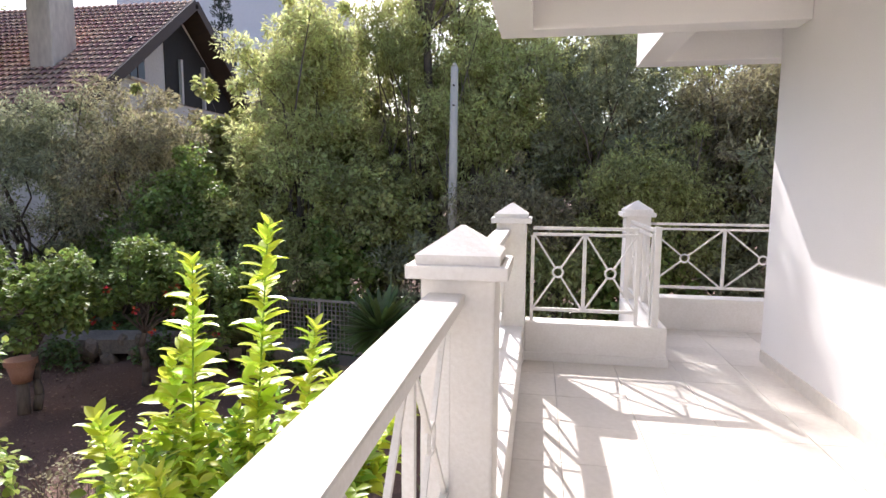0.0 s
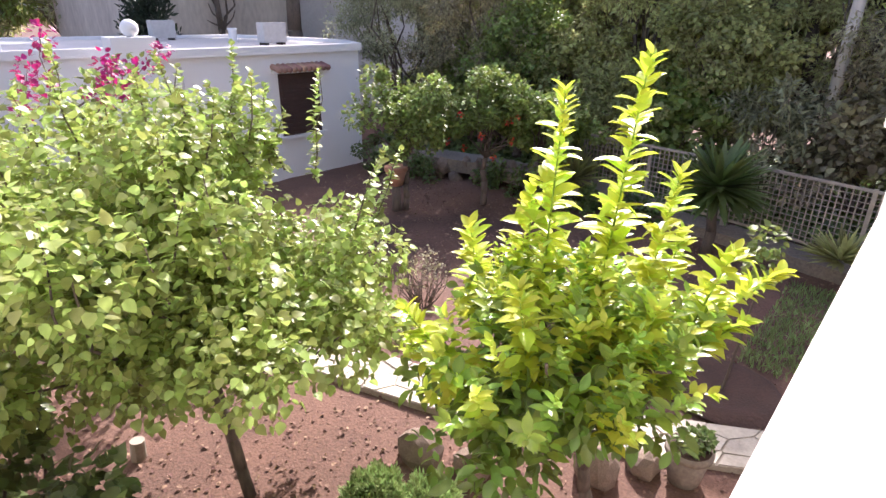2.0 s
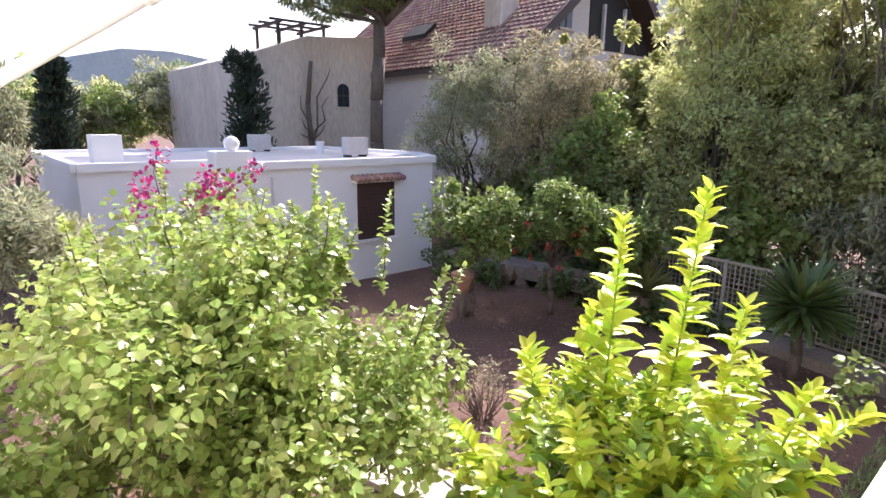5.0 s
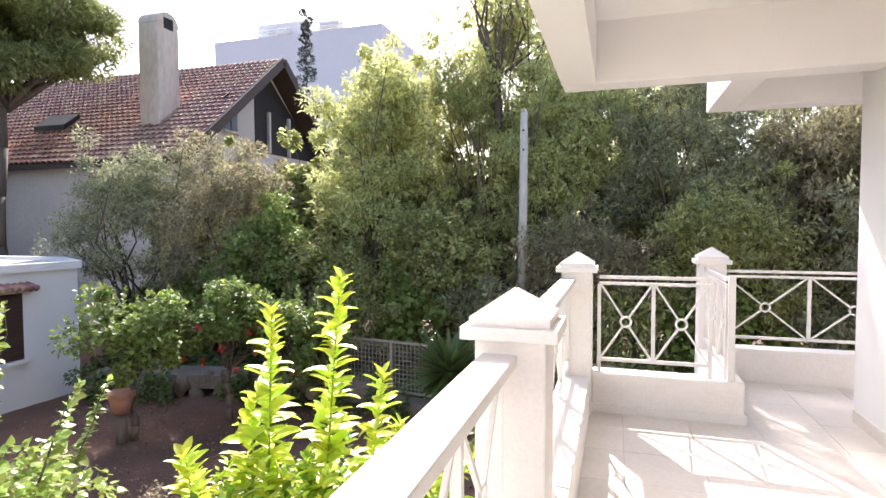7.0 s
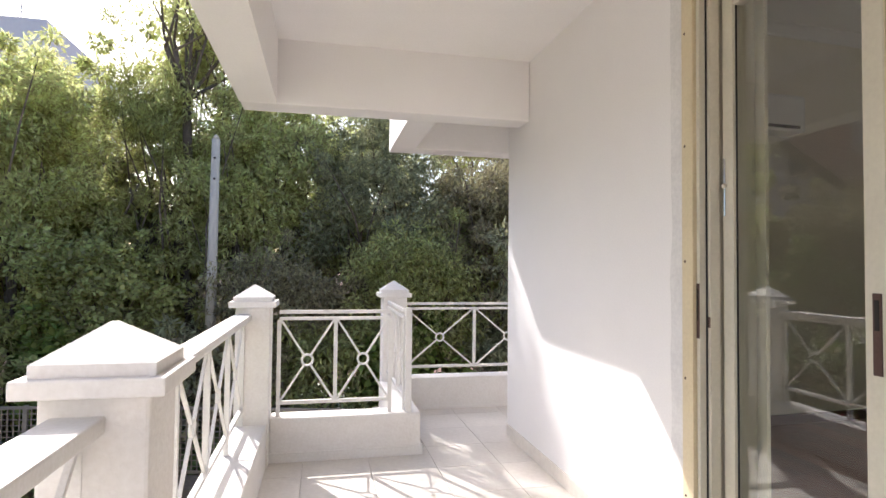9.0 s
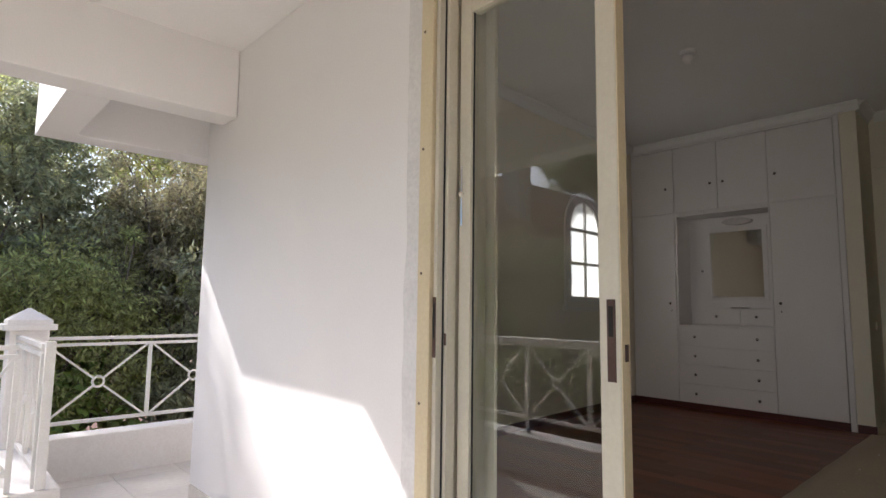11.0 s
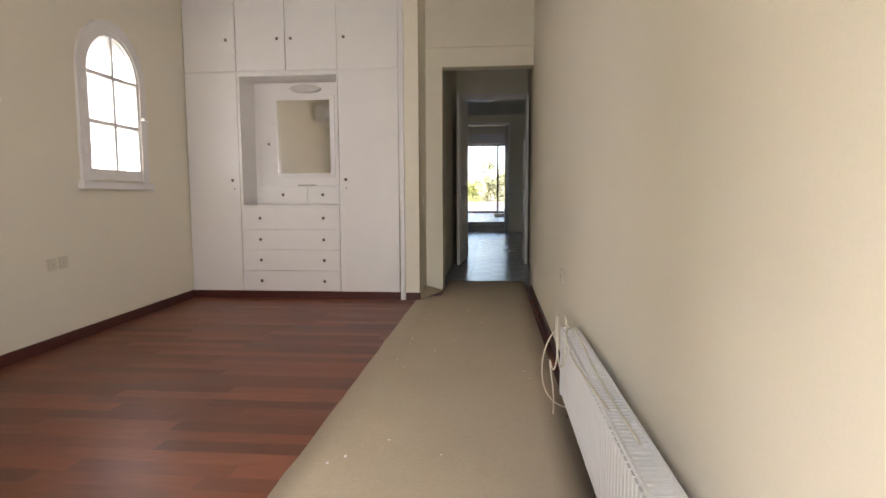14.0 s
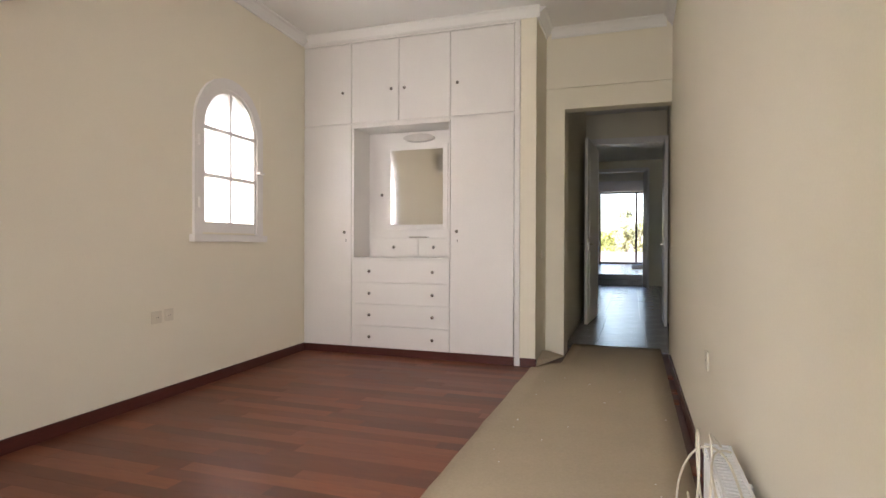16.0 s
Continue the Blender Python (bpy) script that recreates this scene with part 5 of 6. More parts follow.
for x in (-1.0, -2.6):
    b_ = thing("wall_buttress", (x, 0.66, GROUND), "rounded white buttress on the side wall", "buttress", "", "structure")
    bm = prism(B(), [(0.655, GROUND), (0.655, 0.1)] + [(0.655 + 0.06 * math.sin(math.pi / 2 * k / 8), 0.1 - 0.5 * (1 - math.cos(math.pi / 2 * k / 8))) for k in range(1, 9)] + [(0.715, GROUND)], "x", x - 0.5, x)
    part("curve", bm, M_STUCCO, b_)
stack = thing("roof_tile_stack", (0.0, 0.66, 0.1), "row of pale clay tiles set against the wall", "clay tiles")
tile = B()
pr = [(0.034 * math.cos(math.pi * k / 8), 0.034 * math.sin(math.pi * k / 8)) for k in range(9)]
pr += [(0.024 * math.cos(math.pi * k / 8), 0.024 * math.sin(math.pi * k / 8)) for k in range(8, -1, -1)]
prism(tile, pr, "z", -0.17, 0.17)
tile_me = mesh_of("clay_tile", tile, M_TILE_PALE)
for i in range(11):
    piece("clay_tile", tile_me, stack, pose(-0.08 + i * 0.042, 0.672 + (i % 2) * 0.012, 0.17 - i * 0.016 + random.uniform(-0.012, 0.012), random.uniform(-3, 3), random.uniform(-6, 2), 25))

# folding awning arm and floor drain
arm = thing("awning_arm", (-2.04, 0.66, 1.18), "white folding awning arm between wall and beam", "awning arm")
E0, E1, E2 = Vector((-2.05, 0.655, 1.18)), Vector((-0.5, 1.42, 1.69)), Vector((1.06, 1.95, 2.24))
part("fore_arm", rod(B(), E0, E1, 0.026, 0.026, 12), M_METAL_WHITE, arm, "", True)
part("upper_arm", rod(B(), E1, E2, 0.024, 0.024, 12), M_METAL_WHITE, arm, "", True)
part("elbow", rod(B(), E1 - Vector((0, 0, 0.05)), E1 + Vector((0, 0, 0.05)), 0.04, 0.04, 14), M_METAL_WHITE, arm)
part("collar", rod(B(), E1.lerp(E0, 0.12), E1.lerp(E0, 0.2), 0.033, 0.033, 12), M_METAL_WHITE, arm)
part("bracket", box(B(), -2.1, -1.98, 0.655, 0.69, 1.1, 1.26, 0.004), M_METAL_WHITE, arm)
part("bracket", box(B(), 1.03, 1.06, 1.88, 2.02, 2.16, 2.32, 0.004), M_METAL_WHITE, arm)
drain = thing("floor_drain", (1.4, 2.75, FLOOR), "round metal floor drain in the balcony tiles", "floor drain")
part("rim", rod(B(), (1.4, 2.75, FLOOR), (1.4, 2.75, FLOOR + 0.004), 0.05, 0.047, 24), M_TILE_PALE, drain)
for k in range(5):
    part("slot", box(B(), 1.4 - 0.03, 1.4 + 0.03, 2.722 + k * 0.013, 2.727 + k * 0.013, FLOOR + 0.0035, FLOOR + 0.005), M_DARK, drain)

# ---- near plants ----
def shoots(stems, count, size, wide=0.55, loose=0.3):
    """Leaves set loosely round slightly bowed shoots (base, tip)."""
    ats, ways, ups, ss = [], [], [], []
    for p, q in stems:
        p, q = np.array(p), np.array(q)
        length = np.linalg.norm(q - p)
        n = max(6, int(count * length))
        bow = rng.normal(size=3) * 0.025 * length
        lean = unit((q - p)[None])[0]
        turn = rng.uniform(0, 6.28)
        for i in range(n):
            f = min(1.0, (i + rng.uniform(0, 1)) / n)
            a = turn + i * 2.4 + rng.uniform(-0.8, 0.8)
            rise = wide + rng.normal() * loose + 1.2 * f ** 4
            out = np.array([math.cos(a), math.sin(a), 0]) + lean * rise
            ats.append(p + (q - p) * f + bow * math.sin(math.pi * f))
            ways.append(out)
            ups.append(np.array([-0.5 * math.cos(a), -0.5 * math.sin(a), 1.0]) + rng.normal(size=3) * 0.3)
            ss.append(size * (1.12 - 0.5 * f ** 3) * rng.uniform(0.6, 1.2))
    return np.array(ats), np.array(ways), np.array(ups), np.array(ss)


lem = thing("lemon_tree", (0.03, 3.43, GROUND), "young lemon tree with bright yellow-green upright shoots", "tree")
bm = B()
limb(bm, (0.03, 3.43, GROUND), (-0.05, 3.25, -1.15), 0.045, 0.035, 3, 0.03)
tips = []
for i in range(15):
    a = i * 2.4
    rr = 0.25 + 0.45 * random.random()
    e = (-0.15 + rr * math.cos(a), 3.1 + 1.1 * rr * math.sin(a), -0.75 + 0.55 * random.random())
    tips.append(e)
    limb(bm, (-0.05, 3.25, -1.15), e, 0.02, 0.008, 3, 0.08)
STEMS = [((0.0, 3.15, -0.35), (0.08, 3.21, 0.96)), ((-0.28, 3.08, -0.35), (-0.265, 3.13, 0.79)), ((0.16, 3.3, -0.4), (0.22, 3.42, 0.42)), ((-0.55, 2.95, -0.5), (-0.62, 2.9, 0.08)), ((0.35, 3.5, -0.5), (0.48, 3.62, 0.05)), ((-0.45, 3.2, -0.5), (-0.48, 3.25, 0.25)), ((0.25, 3.05, -0.6), (0.36, 3.0, -0.08)), ((-0.1, 2.75, -0.6), (-0.12, 2.62, 0.0)), ((-0.7, 3.2, -0.6), (-0.85, 3.2, -0.1)), ((0.1, 3.7, -0.6), (0.15, 3.85, 0.0)), ((0.3, 3.45, -0.5), (0.66, 3.9, -0.12)), ((0.3, 3.3, -0.6), (0.6, 3.6, -0.3)), ((-0.5, 2.7, -0.7), (-0.72, 2.5, -0.28)), ((-0.3, 2.6, -0.7), (-0.42, 2.4, -0.35))]
part("trunk", bm, M_BARK, lem, "", True)
for p, q in STEMS:
    part("shoot", rod(B(), p, q, 0.007, 0.003, 7), M_LEMON_MID, lem, "", True)
leaves("young_growth", *shoots(STEMS, 118, 0.138, 0.5, 0.45), "lance", M_LEMON, lem, "glossy yellow-green young leaves")
short = []
for i in range(150):
    d_ = unit(rng.normal(size=(1, 3)))[0]
    d_[2] = abs(d_[2]) * 0.9 - 0.3
    p = np.array([-0.15, 3.1, -0.55]) + d_ * np.array([0.66, 0.76, 0.5]) * rng.uniform(0.5, 1.0)
    short.append((p, p + d_ * rng.uniform(0.08, 0.24) + np.array([rng.normal() * 0.05, rng.normal() * 0.05, rng.uniform(0.1, 0.32)])))
leaves("young_tip", *shoots(short[::2], 66, 0.082, 0.6, 0.4), "lance", M_LEMON, lem)
leaves("summer_growth", *shoots(short[1::2], 66, 0.09, 0.5, 0.45), "lance", M_LEMON_MID, lem)
cl = np.concatenate([np.array([-0.17, 3.08, -0.68]) + unit(rng.normal(size=(56, 3))) * np.array([0.7, 0.8, 0.48]) * rng.uniform(0.3, 0.95, (56, 1)), rng.uniform(0.12, 0.22, (56, 1))], 1)
leaves("mature_foliage", *cloud(cl, 72, (1, 1, 1), 0.092), "lance", M_LEMON_OLD, lem)

mul = thing("mulberry_tree", (-1.74, 2.02, GROUND), "round leafy mulberry tree with heart-shaped leaves", "tree")
bm = B()
fork = limb(bm, (-1.74, 2.02, GROUND), (-1.92, 1.98, -1.0), 0.042, 0.036, 4, 0.008)
mcl = []
for i in range(130):
    d_ = unit(rng.normal(size=(1, 3)))[0]
    if d_[2] < -0.8:
        d_[2] *= -1
    c_ = np.array([-1.9, 1.85, -0.3]) + d_ * np.array([1.1, 1.3, 1.02]) * rng.uniform(0.25, 0.98)
    c_[2] = max(c_[2], -0.75 - 0.1 * rng.random() + 0.42 * max(0, c_[0] + 1.9) + 0.3 * max(0, 1.75 - c_[1]))
    mcl.append((*c_, rng.uniform(0.17, 0.31)))
    if i % 4 == 0:
        limb(bm, fork, c_, 0.016, 0.004, 3, 0.06)
for k in range(12):
    mcl.append((-1.8 + rng.uniform(-0.5, 0.5), 2.45 + rng.uniform(-0.35, 0.7), -0.88 + rng.uniform(-0.1, 0.2), rng.uniform(0.16, 0.26)))
MST = [((-2.2, 2.5, 0.2), (-2.25, 2.58, 0.93)), ((-1.9, 2.85, 0.1), (-1.9, 2.95, 0.78)), ((-2.6, 1.8, 0.25), (-2.75, 1.75, 0.95)), ((-1.5, 1.2, 0.2), (-1.45, 1.05, 0.85)), ((-1.2, 2.6, 0.0), (-1.1, 2.75, 0.45)), ((-1.6, 3.1, -0.2), (-1.65, 3.4, 0.25)), ((-2.9, 2.2, 0.1), (-3.0, 2.3, 0.7)), ((-1.3, 1.7, 0.25), (-1.2, 1.65, 0.72))]
for k in range(30):
    a_ = rng.uniform(0, 6.28)
    r_ = rng.uniform(0.2, 1.0)
    b_ = np.array([-1.95 + 1.0 * r_ * math.cos(a_), 1.85 + 1.15 * r_ * math.sin(a_), 0.45 - 0.5 * r_ * r_])
    MST.append((b_, b_ + np.array([rng.uniform(-0.12, 0.12), rng.uniform(-0.12, 0.12), rng.uniform(0.25, 0.5)])))
part("trunk", bm, M_BARK, mul, "", True)
for p, q in MST:
    bm = B()
    limb(bm, p, q, 0.006, 0.002, 4, 0.02)
    part("shoot", bm, M_BARK, mul, "", True)
leaves("crown", *cloud(np.array(mcl), 250, (1, 1, 1.0), 0.051, 0.45), "heart", M_MULB, mul)
leaves("young_growth", *shoots(MST, 105, 0.06, 0.1, 0.45), "heart", M_MULB, mul)

for i, (x, y, cxx, cyy, cz, rr) in enumerate(((-5.3, 7.0, -5.2, 6.95, -0.4, 0.86), (-4.5, 8.1, -4.5, 8.15, -0.42, 0.84), (-3.8, 8.5, -3.6, 8.7, -0.6, 0.75))):
    ct = tree("citrus_tree", (x, y, GROUND), 1.3, (cxx, cyy, cz - 0.1, rr * 1.0, rr * 1.05, rr * 0.9), M_CITRUS, "oval", 0.075, 5200, "small dark green citrus tree in the garden bed", 0.06, 30, group="citrus trees", density=0.95)
    st_ = []
    for k in range(30):
        b_ = np.array([cxx, cyy, cz]) + unit(rng.normal(size=(1, 3)))[0] * np.array([rr, rr, 0.3]) * 0.8
        st_.append((b_, b_ + np.array([rng.uniform(-0.15, 0.15), rng.uniform(-0.15, 0.15), rng.uniform(0.3, 0.65)])))
    leaves("young_growth", *shoots(st_, 60, 0.08, 0.5, 0.4), "oval", M_CITRUS, ct)
    if i:
        for k in range(5):
            c_ = np.array([[cxx + rng.uniform(-0.5, 0.7), cyy - 0.75 + rng.uniform(-0.1, 0.1), cz + rng.uniform(-0.5, 0.3), 0.035]])
            leaves("flower", *cloud(c_, 12, (1, 1, 1), 0.045), "oval", M_REDFLOWER, ct, "orange-red flower")

tp = thing("terracotta_pot", (-5.32, 6.83, GROUND), "terracotta flower pot on a short log by the citrus trees", "plant pot")
part("log", rod(B(), (-5.32, 6.83, GROUND - 0.03), (-5.34, 6.85, -1.46), 0.08, 0.07, 12), M_BARK, tp, "", True)
part("pot", rod(B(), (-5.34, 6.85, -1.46), (-5.34, 6.85, -1.2), 0.11, 0.17, 20), M_TERRA, tp, "", True)
part("rim", rod(B(), (-5.34, 6.85, -1.22), (-5.34, 6.85, -1.15), 0.19, 0.19, 20), M_TERRA, tp)

for x, y, h_ in ((-7.5, 8.2, 0.35), (-6.4, 8.6, 0.28), (-5.0, 8.95, 0.3), (-4.1, 8.9, 0.34), (-3.0, 8.9, 0.3), (-2.1, 9.0, 0.26)):
    us = thing("wall_shrub", (x, y, GROUND), "dark leafy undergrowth against the low garden wall", "shrub", "shrubs at the garden wall")
    ucl = np.array([(x + rng.uniform(-0.35, 0.35), y + rng.uniform(-0.12, 0.1), GROUND + rng.uniform(0.05, 1.4 * h_), rng.uniform(0.1, 0.2)) for _ in range(9)])
    leaves("foliage", *cloud(ucl, 70, (1, 1, 1), 0.07), "oval", M_IVY, us)

yuc = thing("yucca", (-0.92, 8.5, GROUND), "yucca with a spiky rosette of narrow leaves", "plant")
bm = B()
limb(bm, (-0.92, 8.5, GROUND), (-0.92, 8.5, -0.98), 0.075, 0.06, 3, 0.02)
part("trunk", bm, M_BARK, yuc, "", True)
n = 260
d_ = unit(rng.normal(size=(n, 3)))
d_[:, 2] = np.abs(d_[:, 2]) * 1.2 - 0.45
leaves("rosette", np.array([-0.92, 8.5, -0.95]) + d_ * 0.04, d_, np.array([0, 0, 1.0]) + d_ * 0.2, rng.uniform(0.5, 0.76, n), "needle", M_IVY, yuc)
for x, y, s in ((-3.3, 9.0, 0.8), (0.6, 8.3, 0.6)):
    ag = thing("spiky_plant", (x, y, GROUND), "spiky rosette plant by the fence", "plant")
    n = 150
    d_ = unit(rng.normal(size=(n, 3)))
    d_[:, 2] = np.abs(d_[:, 2]) + 0.1
    leaves("rosette", np.array([x, y, GROUND + 0.1 + 0.5 * s]) + d_ * 0.03, d_, np.array([0, 0, 1.0]) + d_ * 0.2, rng.uniform(0.5, 0.8, n) * s, "needle", M_DARKLEAF, ag)

for x, y, r_, flat, lab in ((-1.03, 1.97, 0.33, 0.8, "rounded green rosemary cushion on the soil"), (-1.04, 2.52, 0.22, 1.25, "upright green herb bush on the soil"), (-0.76, 2.72, 0.23, 0.95, "low green herb bush on the soil")):
    bsh = thing("herb_bush", (x, y, GROUND), lab, "bush")
    bm = B()
    for k in range(14):
        a_ = 2.4 * k
        limb(bm, (x, y, GROUND), (x + 0.6 * r_ * math.cos(a_), y + 0.6 * r_ * math.sin(a_), GROUND + 0.6 * r_ * flat), 0.006, 0.003, 2, 0.05)
    part("stems", bm, M_BARK, bsh, "", True)
    n = 6500
    d_ = unit(rng.normal(size=(n, 3)))
    d_[:, 2] = np.abs(d_[:, 2])
    lump = 1 + 0.2 * np.sin(d_[:, :1] * 9 + x * 9) * np.sin(d_[:, 1:2] * 8 + y * 5) + 0.1 * np.sin(d_[:, :1] * 23) * np.sin(d_[:, 2:] * 19)
    at = np.array([x, y, GROUND]) + d_ * r_ * rng.uniform(0.6, 1.0, (n, 1)) * lump * np.array([1, 1, flat])
    leaves("foliage", at, d_ + rng.normal(size=(n, 3)) * 0.5 + np.array([0, 0, 0.5]), rng.normal(size=(n, 3)), rng.uniform(0.025, 0.055, n), "narrow", M_ROSEMARY, bsh)
st = thing("tree_stump", (-2.66, 1.66, GROUND), "short sawn wooden stump in the soil", "stump")
part("stump", rod(B(), (-2.66, 1.66, GROUND - 0.05), (-2.66, 1.68, GROUND + 0.15), 0.055, 0.05, 14), M_LATTICE, st)

bg = thing("bougainvillea", (-4.6, 2.9, GROUND), "climbing bougainvillea with magenta flowers", "shrub")
bcl = np.array([(-4.6 + rng.uniform(-1.2, 1.0), 2.3 + rng.uniform(-0.9, 1.0), rng.uniform(-1.2, 0.5), rng.uniform(0.2, 0.4)) for _ in range(26)])
bm = B()
for c_ in bcl[::3]:
    limb(bm, (-4.6, 2.9, GROUND), c_[:3], 0.03, 0.008, 3, 0.05)
sprays = [((-4.8, 2.5, 0.2), (-5.0, 3.35, 0.78)), ((-4.9, 2.2, 0.3), (-5.1, 2.35, 0.95)), ((-4.7, 2.5, 0.1), (-4.9, 2.75, 0.7)), ((-4.5, 1.9, 0.2), (-4.8, 2.1, 0.65)), ((-4.8, 2.4, 0.3), (-5.3, 3.0, 0.62))]
for p, q in sprays:
    limb(bm, p, q, 0.008, 0.003, 3, 0.04)
part("branches", bm, M_BARK, bg, "", True)
leaves("foliage", *cloud(bcl, 90, (1, 1, 1), 0.08), "oval", M_CITRUS, bg)
for p, q in sprays:
    fl = np.array([(*(np.array(p) + (np.array(q) - np.array(p)) * f), 0.1) for f in (0.35, 0.5, 0.65, 0.8, 0.9, 1.0)])
    leaves("flower_spray", *cloud(fl, 16, (1, 1, 1), 0.055), "heart", M_BOUG, bg, "magenta bracts")

for x, y, cz, rx, rz in ((-6.9, 1.35, -0.75, 1.1, 1.35), (-9.6, 0.9, -0.5, 1.2, 1.5), (-12.8, 0.7, -0.2, 1.5, 1.8)):
    tree("garden_bush", (x, y, GROUND), 0.6, (x, y, cz, rx, 0.9, rz), M_OLIVE, "narrow", 0.11, 7000, "grey-green bush beside the white outbuilding", 0.05, 40, "bush", "bushes beside the outbuilding")

ivy = thing("climbing_shrub", (-1.6, 0.9, GROUND), "dark green climber on the side wall", "shrub")
icl = np.array([(rng.uniform(-2.8, -0.5), rng.uniform(0.75, 1.15), rng.uniform(-1.8, -0.75), rng.uniform(0.14, 0.26)) for _ in range(30)])
bm = B()
for c_ in icl[::4]:
    limb(bm, (-1.6, 0.85, GROUND), c_[:3], 0.015, 0.005, 3, 0.05)
part("stems", bm, M_BARK, ivy, "", True)
leaves("foliage", *cloud(icl, 90, (1, 0.8, 1), 0.075), "heart", M_IVY, ivy)

sap = thing("staked_sapling", (0.25, 5.36, GROUND), "thin staked sapling in a ring of dug soil", "sapling")
part("stem", rod(B(), (0.25, 5.36, GROUND - 0.02), (0.32, 5.5, -0.75), 0.014, 0.008, 8), M_BARK, sap)
leaves("foliage", *cloud(np.array([(0.32, 5.5, -0.7, 0.16), (0.3, 5.45, -0.5, 0.13)]), 60, (1, 1, 1), 0.07), "oval", M_CITRUS, sap)
ring_ = B()
rings = []
for rad, dz in ((0.5, 0.0), (0.42, 0.05), (0.34, 0.045), (0.24, 0.005), (0.02, 0.0)):
    rings.append([ring_.verts.new((0.25 + rad * math.cos(2 * math.pi * k / 28) * (1 + 0.1 * noise.noise((k * 0.5, rad, 0))), 5.36 + rad * math.sin(2 * math.pi * k / 28), GROUND + 0.035 + dz)) for k in range(28)])
for ra, rb in zip(rings[:-1], rings[1:]):
    for k in range(28):
        ring_.faces.new((ra[k], ra[(k + 1) % 28], rb[(k + 1) % 28], rb[k]))
ring_.faces.new(rings[-1])
tagged(part("soil_mound", ring_, M_SOIL_DARK, None, "", True), "dug soil hollow round the sapling", "soil", "", "stuff")

pot = thing("planter_pot", (0.37, 4.13, GROUND), "grey concrete pot with a small dark plant", "plant pot")
part("pot", rod(B(), (0.37, 4.13, GROUND - 0.01), (0.37, 4.13, GROUND + 0.26), 0.1, 0.145, 24), M_CONC, pot, "", True)
part("rim", rod(B(), (0.37, 4.13, GROUND + 0.255), (0.37, 4.13, GROUND + 0.3), 0.16, 0.16, 24), M_CONC, pot, "", True)
part("potting_soil", rod(B(), (0.37, 4.13, GROUND + 0.298), (0.37, 4.13, GROUND + 0.306), 0.14, 0.14, 24), M_SOIL_DARK, pot)
leaves("plant", *cloud(np.array([(0.37, 4.13, GROUND + 0.36, 0.11), (0.42, 4.16, GROUND + 0.38, 0.09)]), 150, (1, 1, 0.6), 0.045), "oval", M_IVY, pot)
dry = thing("dry_shrub", (-2.75, 4.75, GROUND), "leafless brown twiggy shrub on the bare soil", "shrub")
bm = B()
for k in range(46):
    a_ = rng.uniform(0, 6.28)
    b_ = np.array([-2.75 + 0.08 * math.cos(a_), 4.75 + 0.08 * math.sin(a_), GROUND])
    bm = B()
    limb(bm, b_, b_ + np.array([0.3 * math.cos(a_) * rng.uniform(0.3, 1), 0.3 * math.sin(a_) * rng.uniform(0.3, 1), rng.uniform(0.3, 0.65)]), 0.006, 0.002, 3, 0.07)
    part("twig", bm, M_BARK, dry, "", True)
leaves("dry_leaves", *cloud(np.array([(-2.75 + rng.uniform(-0.2, 0.2), 4.75 + rng.uniform(-0.2, 0.2), GROUND + rng.uniform(0.2, 0.55), 0.14) for _ in range(8)]), 40, (1, 1, 1), 0.035), "oval", M_BROWNLEAF, dry)
n = 2600
at = np.stack([rng.uniform(0.2, 1.0, n), rng.uniform(5.9, 8.2, n), np.full(n, GROUND + 0.005)], 1)
tagged(leaves("grass_patch", at, rng.normal(size=(n, 3)) * 0.4 + np.array([0, 0, 1.0]), rng.normal(size=(n, 3)), rng.uniform(0.05, 0.11, n), "needle", M_ROSEMARY, None), "patch of short green grass by the wall", "grass", "", "stuff")

